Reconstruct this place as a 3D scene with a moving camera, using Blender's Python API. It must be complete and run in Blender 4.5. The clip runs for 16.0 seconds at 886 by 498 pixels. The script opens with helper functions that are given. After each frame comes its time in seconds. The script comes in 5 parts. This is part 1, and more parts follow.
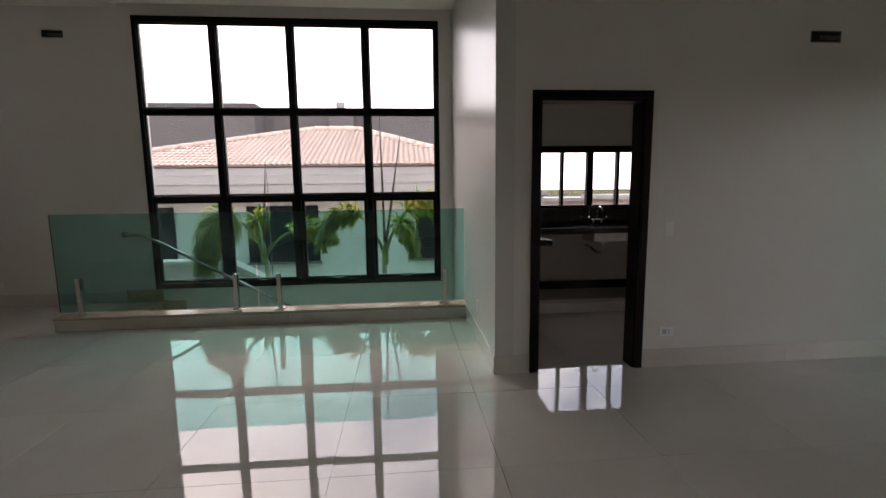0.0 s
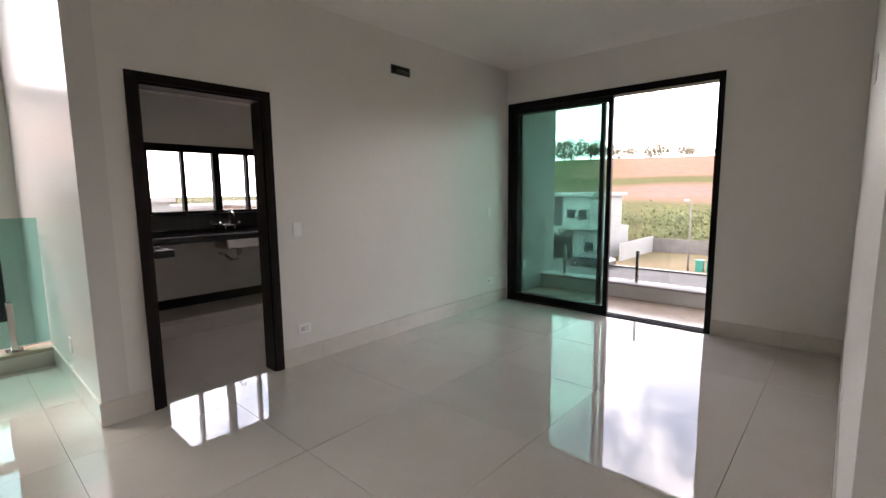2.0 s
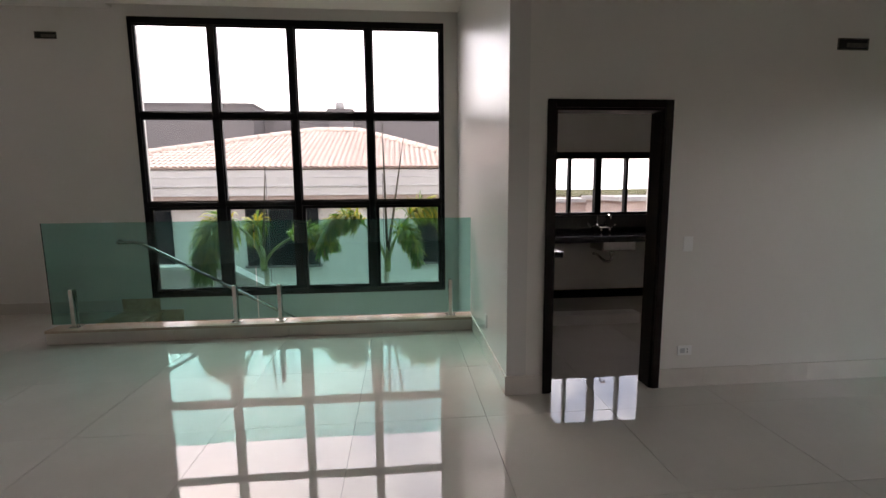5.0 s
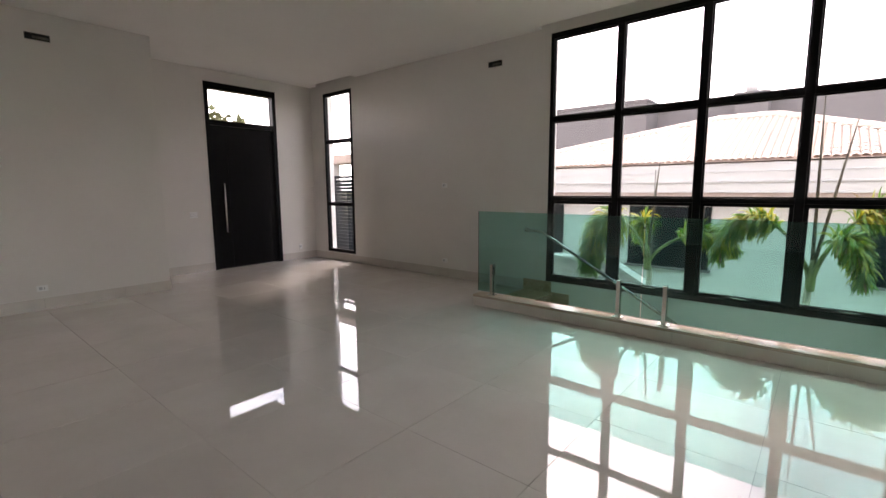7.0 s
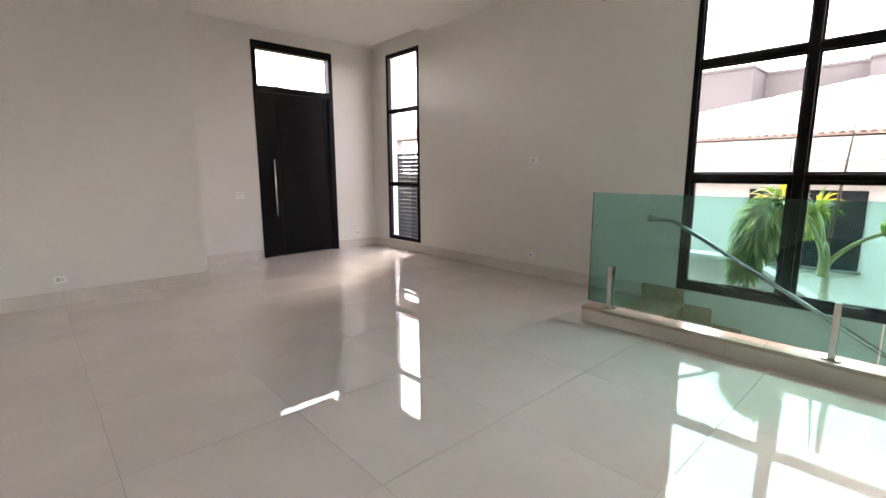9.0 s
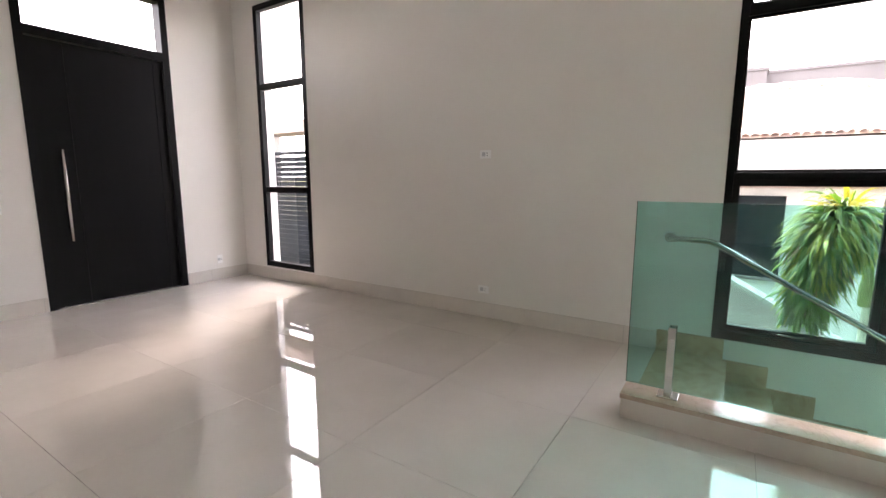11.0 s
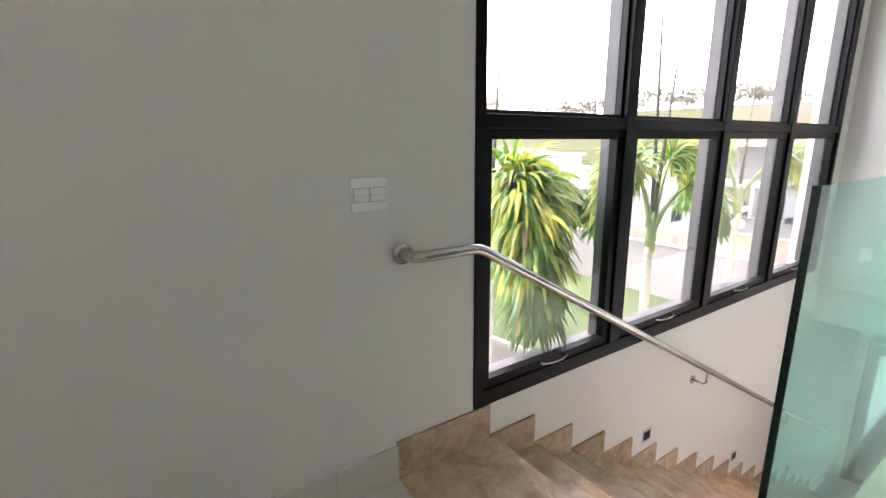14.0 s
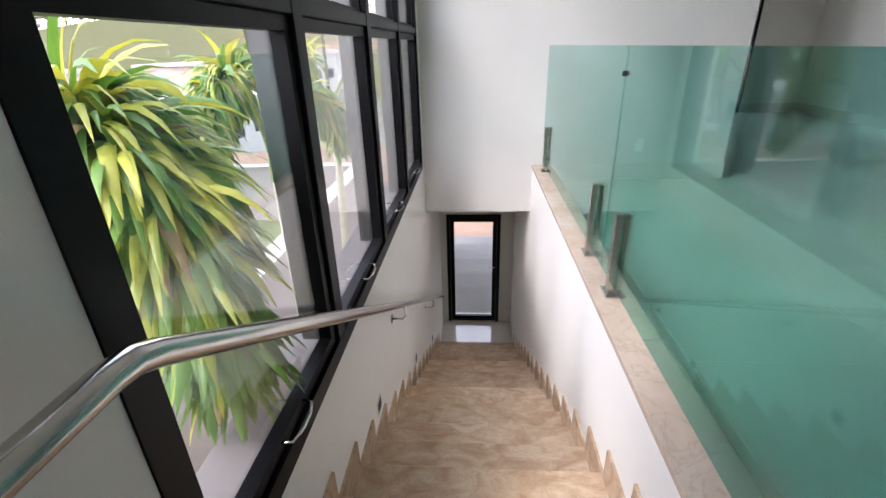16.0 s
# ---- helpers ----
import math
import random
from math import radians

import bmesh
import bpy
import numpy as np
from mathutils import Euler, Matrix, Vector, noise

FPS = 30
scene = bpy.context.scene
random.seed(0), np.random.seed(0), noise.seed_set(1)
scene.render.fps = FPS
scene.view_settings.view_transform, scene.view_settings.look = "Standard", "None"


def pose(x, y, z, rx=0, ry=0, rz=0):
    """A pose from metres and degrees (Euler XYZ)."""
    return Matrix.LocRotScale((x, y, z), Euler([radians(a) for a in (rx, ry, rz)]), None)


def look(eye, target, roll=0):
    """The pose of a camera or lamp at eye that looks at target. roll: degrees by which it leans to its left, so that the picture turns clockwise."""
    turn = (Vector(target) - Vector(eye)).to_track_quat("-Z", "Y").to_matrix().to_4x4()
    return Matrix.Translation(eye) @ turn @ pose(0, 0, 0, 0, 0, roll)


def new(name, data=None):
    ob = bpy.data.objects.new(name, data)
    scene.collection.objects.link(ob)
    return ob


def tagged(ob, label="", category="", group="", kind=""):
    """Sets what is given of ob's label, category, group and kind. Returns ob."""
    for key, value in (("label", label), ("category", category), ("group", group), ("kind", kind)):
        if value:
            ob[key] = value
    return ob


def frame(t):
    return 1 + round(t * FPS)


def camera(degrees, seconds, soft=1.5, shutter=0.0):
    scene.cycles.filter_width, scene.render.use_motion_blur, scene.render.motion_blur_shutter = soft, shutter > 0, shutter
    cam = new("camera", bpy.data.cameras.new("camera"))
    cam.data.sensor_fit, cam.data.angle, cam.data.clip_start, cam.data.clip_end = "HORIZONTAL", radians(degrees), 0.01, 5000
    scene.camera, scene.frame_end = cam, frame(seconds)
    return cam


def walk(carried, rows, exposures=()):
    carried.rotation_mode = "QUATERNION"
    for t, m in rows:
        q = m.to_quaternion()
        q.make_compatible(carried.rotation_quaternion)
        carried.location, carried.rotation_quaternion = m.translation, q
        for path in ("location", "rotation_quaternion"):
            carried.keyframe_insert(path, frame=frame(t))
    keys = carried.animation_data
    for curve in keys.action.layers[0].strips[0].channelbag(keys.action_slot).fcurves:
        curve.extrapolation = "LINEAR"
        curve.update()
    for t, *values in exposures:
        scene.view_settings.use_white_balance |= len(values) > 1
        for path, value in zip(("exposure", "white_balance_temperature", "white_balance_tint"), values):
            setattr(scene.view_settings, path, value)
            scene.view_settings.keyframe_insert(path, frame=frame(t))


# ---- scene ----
cam = camera(88.7, 16.0)
PATH = [
    (0, (0.771, 0.37, 1.476), (0.942, 2.346, 1.214), -0.7),
    (0.5, (0.813, 0.372, 1.466), (1.398, 2.266, 1.205), -0.8),
    (1, (0.864, 0.393, 1.469), (1.836, 2.121, 1.206), -0.5),
    (1.5, (0.883, 0.414, 1.435), (2.184, 1.912, 1.184), -0.6),
    (2, (0.904, 0.422, 1.432), (2.381, 1.747, 1.183), -0.6),
    (2.5, (0.855, 0.441, 1.435), (2.385, 1.706, 1.186), -0.8),
    (3, (0.859, 0.44, 1.495), (2.364, 1.73, 1.231), -0.3),
    (3.5, (0.772, 0.474, 1.472), (2.207, 1.845, 1.228), -0.7),
    (4, (0.71, 0.497, 1.55), (1.842, 2.124, 1.284), -0.3),
    (4.5, (0.699, 0.526, 1.564), (1.335, 2.404, 1.298), -0.4),
    (5, (0.703, 0.549, 1.575), (0.881, 2.523, 1.311), -0.5),
    (7.5, (0.388, 0.693, 1.533), (-1.019, 2.085, 1.242), -0.3),
    (8, (0.076, 0.938, 1.466), (-1.36, 2.293, 1.143), -0.3),
    (8.5, (-0.305, 1.203, 1.471), (-1.745, 2.551, 1.138), -0.3),
    (9, (-0.732, 1.511, 1.448), (-2.188, 2.842, 1.115), -0.2),
    (11.5, (-2.896, 3.182, 1.355), (-3.74, 4.964, 1.018), -0.2),
    (12, (-3.219, 3.605, 1.335), (-3.785, 5.485, 0.952), -0.3),
    (12.5, (-3.51, 4.031, 1.335), (-3.76, 5.978, 0.952), -0.2),
    (13, (-3.684, 4.466, 1.336), (-3.528, 6.418, 0.93), -0.4),
    (13.5, (-3.716, 4.911, 1.293), (-3.145, 6.788, 0.906), -0.7),
    (14, (-3.702, 5.332, 1.31), (-2.619, 6.952, 0.859), -0.5),
    (14.5, (-3.601, 5.699, 1.256), (-2.106, 6.918, 0.727), -0.9),
    (14.8, (-3.522, 5.877, 1.249), (-1.864, 6.825, 0.656), -1.0),
    (15, (-3.49, 5.996, 1.245), (-1.763, 6.768, 0.597), -1.0),
    (15.5, (-3.374, 6.175, 1.261), (-1.574, 6.574, 0.485), -1.3),
    (16, (-3.098, 6.216, 1.276), (-1.279, 6.359, 0.457), -1.7),
]
EXPOSURES = [
    (0, 1.17, 6900, 22), (0.5, 1.37, 6900, 22), (1, 2.05, 6900, 22), (1.5, 2.48, 6900, 22), (3.5, 2.47, 6900, 22), (4, 2.47, 6900, 22),
    (4.5, 2.17, 6900, 22), (5, 1.53, 6900, 22), (7.5, 2.30, 6900, 22), (8.5, 2.80, 6900, 22), (9, 2.93, 6900, 22), (11.5, 3.30, 6810, 22),
    (12, 3.53, 6760, 22), (13, 3.58, 6450, 23), (13.5, 3.32, 6350, 20), (14.5, 2.72, 6420, 19), (15, 2.55, 6350, 18), (16, 2.36, 6120, 17),
]
walk(cam, [(t, look(eye, target, roll)) for t, eye, target, roll in PATH], EXPOSURES)

# ---- world, sun, exposure ----
world = bpy.data.worlds.new("world")
scene.world = world
world.use_nodes = True
wn, wl = world.node_tree.nodes, world.node_tree.links
for n in list(wn):
    wn.remove(n)
w_out = wn.new("ShaderNodeOutputWorld")
w_bg = wn.new("ShaderNodeBackground")
w_sky = wn.new("ShaderNodeTexSky")
w_sky.sky_type = "NISHITA"
w_sky.sun_disc = False
w_sky.sun_elevation = radians(46)
w_sky.sun_rotation = radians(-29)
w_sky.dust_density = 2.0
w_co = wn.new("ShaderNodeTexCoord")
w_noise = wn.new("ShaderNodeTexNoise")
w_noise.inputs["Scale"].default_value = 6.0
w_noise.inputs["Detail"].default_value = 7.0
w_noise.inputs["Roughness"].default_value = 0.6
w_ramp = wn.new("ShaderNodeValToRGB")
w_ramp.color_ramp.elements[0].position = 0.43
w_ramp.color_ramp.elements[0].color = (0.12, 0.12, 0.12, 1)
w_ramp.color_ramp.elements[1].position = 0.60
w_ramp.color_ramp.elements[1].color = (0.6, 0.6, 0.6, 1)
w_mix = wn.new("ShaderNodeMix")
w_mix.data_type = "RGBA"
w_mix.inputs[7].default_value = (13.5, 13.4, 13.4, 1)
wl.new(w_co.outputs["Generated"], w_noise.inputs["Vector"])
wl.new(w_noise.outputs["Fac"], w_ramp.inputs["Fac"])
w_sep = wn.new("ShaderNodeSeparateXYZ")
w_haze = wn.new("ShaderNodeMapRange")
w_haze.interpolation_type = "SMOOTHSTEP"
w_haze.inputs["From Min"].default_value, w_haze.inputs["From Max"].default_value = 0.1, 0.5
w_haze.inputs["To Min"].default_value, w_haze.inputs["To Max"].default_value = 1.0, 0.0
w_cover = wn.new("ShaderNodeMath")
w_cover.operation = "MAXIMUM"
wl.new(w_co.outputs["Generated"], w_sep.inputs[0])
wl.new(w_sep.outputs["Z"], w_haze.inputs["Value"])
wl.new(w_haze.outputs[0], w_cover.inputs[0])
wl.new(w_ramp.outputs["Color"], w_cover.inputs[1])
wl.new(w_cover.outputs[0], w_mix.inputs[0])
wl.new(w_sky.outputs["Color"], w_mix.inputs[6])
wl.new(w_mix.outputs[2], w_bg.inputs["Color"])
w_bg.inputs["Strength"].default_value = 0.15
wl.new(w_bg.outputs["Background"], w_out.inputs["Surface"])

sun = new("sun", bpy.data.lights.new("sun", "SUN"))
sun.data.energy = 0.45
sun.data.angle = radians(11)
sun.data.color = (1.0, 0.97, 0.93)
sun.matrix_world = look((-0.485 * 0.695 * 30, 0.875 * 0.695 * 30, 0.719 * 30), (0, 0, 0))


# ---- materials ----
def mat(name, base, rough=0.5, var=0.06, scale=3.0, fine=60.0, bump=0.0, metal=0.0, second=None, spec=0.5, coat=0.0, piece=0.0, rough_var=0.0, stretch=(1, 1, 1), veins=0.0, swirl=0.0, leafwise=0.0):
    m = bpy.data.materials.new(name)
    m.use_nodes = True
    nt = m.node_tree
    b = nt.nodes["Principled BSDF"]
    b.inputs["Roughness"].default_value = rough
    b.inputs["Metallic"].default_value = metal
    b.inputs["Specular IOR Level"].default_value = spec
    b.inputs["Coat Weight"].default_value = coat
    b.inputs["Coat Roughness"].default_value = 0.05
    co = nt.nodes.new("ShaderNodeTexCoord")
    mp = nt.nodes.new("ShaderNodeMapping")
    mp.inputs["Scale"].default_value = stretch
    nt.links.new(co.outputs["Object"], mp.inputs["Vector"])
    n1 = nt.nodes.new("ShaderNodeTexNoise")
    n1.inputs["Scale"].default_value = scale
    n1.inputs["Detail"].default_value = 6
    n1.inputs["Roughness"].default_value = 0.6
    n1.inputs["Distortion"].default_value = swirl
    n2 = nt.nodes.new("ShaderNodeTexNoise")
    n2.inputs["Scale"].default_value = fine
    n2.inputs["Detail"].default_value = 3
    nt.links.new(mp.outputs[0], n1.inputs["Vector"])
    nt.links.new(mp.outputs[0], n2.inputs["Vector"])
    ramp = nt.nodes.new("ShaderNodeValToRGB")
    second = second or tuple(min(1, c * (1 - 2 * var)) for c in base)
    ramp.color_ramp.elements[0].position, ramp.color_ramp.elements[1].position = 0.34, 0.66
    ramp.color_ramp.elements[0].color = (*second, 1)
    ramp.color_ramp.elements[1].color = (*base, 1)
    nt.links.new(n1.outputs["Fac"], ramp.inputs["Fac"])
    coloured = ramp.outputs[0]
    if veins:
        nv = nt.nodes.new("ShaderNodeTexNoise")
        nv.inputs["Scale"].default_value = scale * 1.7
        nv.inputs["Detail"].default_value = 4
        nv.inputs["Distortion"].default_value = 1.6
        nt.links.new(mp.outputs[0], nv.inputs["Vector"])
        vr = nt.nodes.new("ShaderNodeValToRGB")
        ve = vr.color_ramp.elements
        ve[0].position, ve[0].color = 0.455, (0, 0, 0, 1)
        ve[1].position, ve[1].color = 0.505, (0, 0, 0, 1)
        peak = ve.new(0.48)
        peak.color = (veins, veins, veins, 1)
        nt.links.new(nv.outputs["Fac"], vr.inputs["Fac"])
        vm = nt.nodes.new("ShaderNodeMix")
        vm.data_type = "RGBA"
        vm.inputs[7].default_value = (*[c * 0.45 for c in second], 1)
        nt.links.new(vr.outputs[0], vm.inputs[0])
        nt.links.new(coloured, vm.inputs[6])
        coloured = vm.outputs[2]
    hsv = nt.nodes.new("ShaderNodeHueSaturation")
    val = nt.nodes.new("ShaderNodeMath")
    val.operation = "MULTIPLY_ADD"
    val.inputs[1].default_value, val.inputs[2].default_value = var, 1 - var / 2
    nt.links.new(n2.outputs["Fac"], val.inputs[0])
    last = val.outputs[0]
    if leafwise:
        geo = nt.nodes.new("ShaderNodeNewGeometry")
        lm = nt.nodes.new("ShaderNodeMath")
        lm.operation = "MULTIPLY_ADD"
        lm.inputs[1].default_value = leafwise
        nt.links.new(geo.outputs["Random Per Island"], lm.inputs[0])
        nt.links.new(last, lm.inputs[2])
        last = lm.outputs[0]
    if piece:
        info = nt.nodes.new("ShaderNodeObjectInfo")
        shift = nt.nodes.new("ShaderNodeVectorMath")
        shift.operation = "SCALE"
        shift.inputs[0].default_value = (7.3, 3.1, 5.7)
        nt.links.new(info.outputs["Random"], shift.inputs["Scale"])
        nt.links.new(shift.outputs[0], mp.inputs["Location"])
        pm = nt.nodes.new("ShaderNodeMath")
        pm.operation = "MULTIPLY_ADD"
        pm.inputs[1].default_value = piece
        nt.links.new(info.outputs["Random"], pm.inputs[0])
        nt.links.new(last, pm.inputs[2])
        last = pm.outputs[0]
    nt.links.new(last, hsv.inputs["Value"])
    nt.links.new(coloured, hsv.inputs["Color"])
    nt.links.new(hsv.outputs[0], b.inputs["Base Color"])
    if rough_var:
        rm = nt.nodes.new("ShaderNodeMath")
        rm.operation = "MULTIPLY_ADD"
        rm.inputs[1].default_value, rm.inputs[2].default_value = rough_var, rough - rough_var / 2
        nt.links.new(n1.outputs["Fac"], rm.inputs[0])
        nt.links.new(rm.outputs[0], b.inputs["Roughness"])
    if bump:
        bp = nt.nodes.new("ShaderNodeBump")
        bp.inputs["Strength"].default_value = 0.6
        bp.inputs["Distance"].default_value = bump
        nt.links.new(n2.outputs["Fac"], bp.inputs["Height"])
        nt.links.new(bp.outputs[0], b.inputs["Normal"])
    return m


def glass_mat(name, tint, gloss=1.0):
    m = bpy.data.materials.new(name)
    m.use_nodes = True
    nt = m.node_tree
    nt.nodes.remove(nt.nodes["Principled BSDF"])
    out = nt.nodes["Material Output"]
    tr = nt.nodes.new("ShaderNodeBsdfTransparent")
    tr.inputs[0].default_value = (*tint, 1)
    gl = nt.nodes.new("ShaderNodeBsdfGlossy")
    gl.inputs["Roughness"].default_value = 0.0
    gl.inputs["Color"].default_value = (gloss, gloss, gloss, 1)
    lw = nt.nodes.new("ShaderNodeLayerWeight")
    lw.inputs["Blend"].default_value = 0.5
    pw = nt.nodes.new("ShaderNodeMath")
    pw.operation = "POWER"
    pw.inputs[1].default_value = 5.0
    nt.links.new(lw.outputs["Facing"], pw.inputs[0])
    fr = nt.nodes.new("ShaderNodeMath")
    fr.operation = "MULTIPLY_ADD"
    fr.inputs[1].default_value, fr.inputs[2].default_value = 0.96, 0.04
    nt.links.new(pw.outputs[0], fr.inputs[0])
    mx = nt.nodes.new("ShaderNodeMixShader")
    nt.links.new(fr.outputs[0], mx.inputs[0])
    nt.links.new(tr.outputs[0], mx.inputs[1])
    nt.links.new(gl.outputs[0], mx.inputs[2])
    nt.links.new(mx.outputs[0], out.inputs["Surface"])
    return m


M_WALL = mat("wall_paint", (0.80, 0.775, 0.735), 0.5, var=0.025, scale=0.7, fine=140, bump=0.0006)
M_GLOSSWALL = mat("satin_wall_paint", (0.70, 0.685, 0.655), 0.3, var=0.02, scale=0.6, fine=130, bump=0.0003)
M_CEIL = mat("ceiling_paint", (0.90, 0.88, 0.845), 0.7, var=0.02, scale=0.6, fine=120, bump=0.0004)
M_TILE = mat("polished_porcelain", (0.66, 0.612, 0.56), 0.012, var=0.04, scale=1.3, fine=2.2, second=(0.60, 0.553, 0.50), piece=0.03, spec=1.0, bump=0.0006)
M_GROUT = mat("grout", (0.36, 0.33, 0.29), 0.9, var=0.1)
M_SKIRT = mat("porcelain_skirting", (0.73, 0.68, 0.625), 0.2, var=0.05, scale=2.0, fine=9)
M_BLACK = mat("black_aluminium", (0.004, 0.004, 0.005), 0.42, var=0.12, fine=220, spec=0.16)
# paler copy of the frame black, with outdoor daylight put into the colour
M_FIN = mat("daylit_black_aluminium", (0.05, 0.05, 0.052), 0.5, var=0.1, fine=200)
M_DOORBLK = mat("black_door_paint", (0.005, 0.005, 0.006), 0.45, var=0.12, scale=2, fine=80, stretch=(6, 6, 0.6), spec=0.14)
M_DARKWOOD = mat("dark_stained_wood", (0.012, 0.006, 0.005), 0.4, var=0.25, scale=5, fine=50, stretch=(7, 7, 0.5), spec=0.2)
M_STEEL = mat("brushed_steel", (0.62, 0.60, 0.57), 0.2, var=0.06, scale=6, fine=200, metal=1.0, rough_var=0.06)
M_PLASTIC = mat("white_plastic", (0.90, 0.90, 0.89), 0.3, var=0.02)
M_PLASTIC2 = mat("pale_grey_plastic", (0.55, 0.56, 0.58), 0.35, var=0.02)
# black for the painted shade of small holes, and for the joint clip
M_HOLE = mat("hole_shade_and_clip_black", (0.01, 0.01, 0.01), 0.8, var=0.1)
M_COPPERBOX = mat("grey_outlet_box", (0.14, 0.13, 0.11), 0.6, var=0.3, scale=14)
M_TRAV = mat("travertine_step", (0.54, 0.415, 0.29), 0.17, var=0.2, scale=5.5, fine=42, second=(0.36, 0.235, 0.14), stretch=(1.5, 0.85, 1.3), piece=0.42, veins=0.22, swirl=1.3)
M_TRAVTOP = mat("travertine_coping", (0.52, 0.42, 0.345), 0.2, var=0.12, scale=3.2, fine=34, second=(0.45, 0.345, 0.265), piece=0.05, veins=0.25, swirl=0.6)
M_GRANITE = mat("black_granite", (0.012, 0.012, 0.013), 0.09, var=0.4, scale=30, fine=260, spec=0.6)
M_CONC = mat("pale_concrete", (0.15, 0.142, 0.138), 0.85, var=0.12, scale=0.9, fine=24, bump=0.003)
M_STUCCO = mat("white_stucco", (0.60, 0.585, 0.555), 0.8, var=0.06, scale=0.6, fine=30, bump=0.002)
M_STUCCO2 = mat("far_house_render", (0.30, 0.30, 0.29), 0.8, var=0.08, scale=0.4, fine=8)
M_RENDER = mat("weathered_render", (0.30, 0.27, 0.26), 0.85, var=0.1, scale=0.5, fine=26, second=(0.245, 0.225, 0.215), bump=0.002)
M_PINK = mat("pale_pink_stucco", (0.46, 0.36, 0.31), 0.8, var=0.06, scale=0.6, fine=30, bump=0.002)
M_GREYHOUSE = mat("grey_render", (0.16, 0.147, 0.147), 0.85, var=0.1, scale=0.4, fine=12, bump=0.002)
M_ROOFTILE = mat("pale_clay_tile", (0.66, 0.54, 0.46), 0.75, var=0.12, scale=1.4, fine=14, second=(0.58, 0.46, 0.39), piece=0.1)
M_SHUTTER = mat("dark_shutter", (0.012, 0.015, 0.018), 0.7, var=0.15, spec=0.1)
M_GRASS = mat("lawn", (0.085, 0.12, 0.022), 0.9, var=0.3, scale=1.2, fine=70, second=(0.06, 0.085, 0.02), bump=0.02)
M_DRY = mat("dry_grass", (0.14, 0.095, 0.045), 0.95, var=0.25, scale=0.12, fine=3, second=(0.10, 0.085, 0.033))
M_SOIL = mat("bare_soil", (0.17, 0.10, 0.062), 0.95, var=0.2, scale=0.3, fine=6)
M_ASPH = mat("asphalt", (0.075, 0.072, 0.07), 0.85, var=0.15, scale=0.4, fine=40)
M_KERB = mat("white_kerb", (0.36, 0.35, 0.335), 0.8, var=0.1, scale=2)
M_TRUNK = mat("palm_trunk", (0.42, 0.40, 0.32), 0.8, var=0.25, scale=6, fine=40, second=(0.28, 0.27, 0.19), bump=0.004, stretch=(1, 1, 3))
M_STEM = mat("palm_stem", (0.22, 0.27, 0.09), 0.5, var=0.2, scale=8)
M_SPEAR = mat("palm_spear", (0.10, 0.085, 0.045), 0.6, var=0.3, scale=6, fine=30)
M_LEAF = mat("palm_leaf", (0.135, 0.235, 0.032), 0.36, var=0.5, leafwise=0.6, scale=3.0, fine=14, second=(0.055, 0.125, 0.028))
M_LEAFY = mat("yellow_and_sunlit_palm_leaf", (0.42, 0.40, 0.06), 0.4, var=0.5, leafwise=0.6, scale=4.0, fine=14, second=(0.14, 0.20, 0.025))
M_LEAFD = mat("dry_palm_leaf", (0.44, 0.33, 0.15), 0.7, var=0.3, scale=8, fine=20)
M_BUSH = mat("bush_leaf", (0.095, 0.095, 0.032), 0.8, var=0.4, scale=0.12, fine=2.0, second=(0.05, 0.07, 0.022), leafwise=0.35)
# far leaves lightened: distance haze put into their base colour
M_TREE = mat("hazy_far_tree_leaf", (0.085, 0.088, 0.045), 0.9, var=0.4, scale=0.1, fine=1.0, second=(0.105, 0.085, 0.05))
M_BARK = mat("bark", (0.13, 0.09, 0.06), 0.9, var=0.3, scale=3)
M_BLOCK = mat("grey_block_wall", (0.16, 0.15, 0.14), 0.9, var=0.15, scale=0.7, fine=5)
M_CAR = mat("dark_car_paint", (0.02, 0.022, 0.026), 0.15, var=0.05, coat=0.6)
M_CARW = mat("white_car_paint", (0.75, 0.75, 0.74), 0.15, var=0.03, coat=0.6)
M_TYRE = mat("tyre_rubber", (0.015, 0.015, 0.015), 0.8, var=0.1)
M_DGLASS = mat("dark_glass", (0.02, 0.025, 0.03), 0.05, var=0.05, spec=0.7)
M_BIN = mat("green_plastic", (0.02, 0.16, 0.12), 0.4, var=0.1)
M_ROOFD = mat("dark_metal_roof", (0.06, 0.06, 0.065), 0.5, var=0.1)
M_EDGE = mat("dark_glass_edge", (0.006, 0.03, 0.024), 0.2, var=0.1)


def leaf_glow(m, tint):
    """Lets light through thin leaves."""
    nt = m.node_tree
    b, out = nt.nodes["Principled BSDF"], nt.nodes["Material Output"]
    tl = nt.nodes.new("ShaderNodeBsdfTranslucent")
    tl.inputs[0].default_value = (*tint, 1)
    mx = nt.nodes.new("ShaderNodeMixShader")
    mx.inputs[0].default_value = 0.38
    nt.links.new(b.outputs[0], mx.inputs[1])
    nt.links.new(tl.outputs[0], mx.inputs[2])
    nt.links.new(mx.outputs[0], out.inputs["Surface"])


leaf_glow(M_LEAF, (0.11, 0.24, 0.02))
leaf_glow(M_LEAFY, (0.48, 0.45, 0.03))
leaf_glow(M_LEAFD, (0.30, 0.18, 0.08))
G_CLEAR = glass_mat("clear_glass", (0.985, 0.99, 0.985))
G_GREEN = glass_mat("green_tinted_glass", (0.575, 0.815, 0.775), 1.0)
G_SLIDE = glass_mat("pale_green_glass", (0.62, 0.79, 0.75))


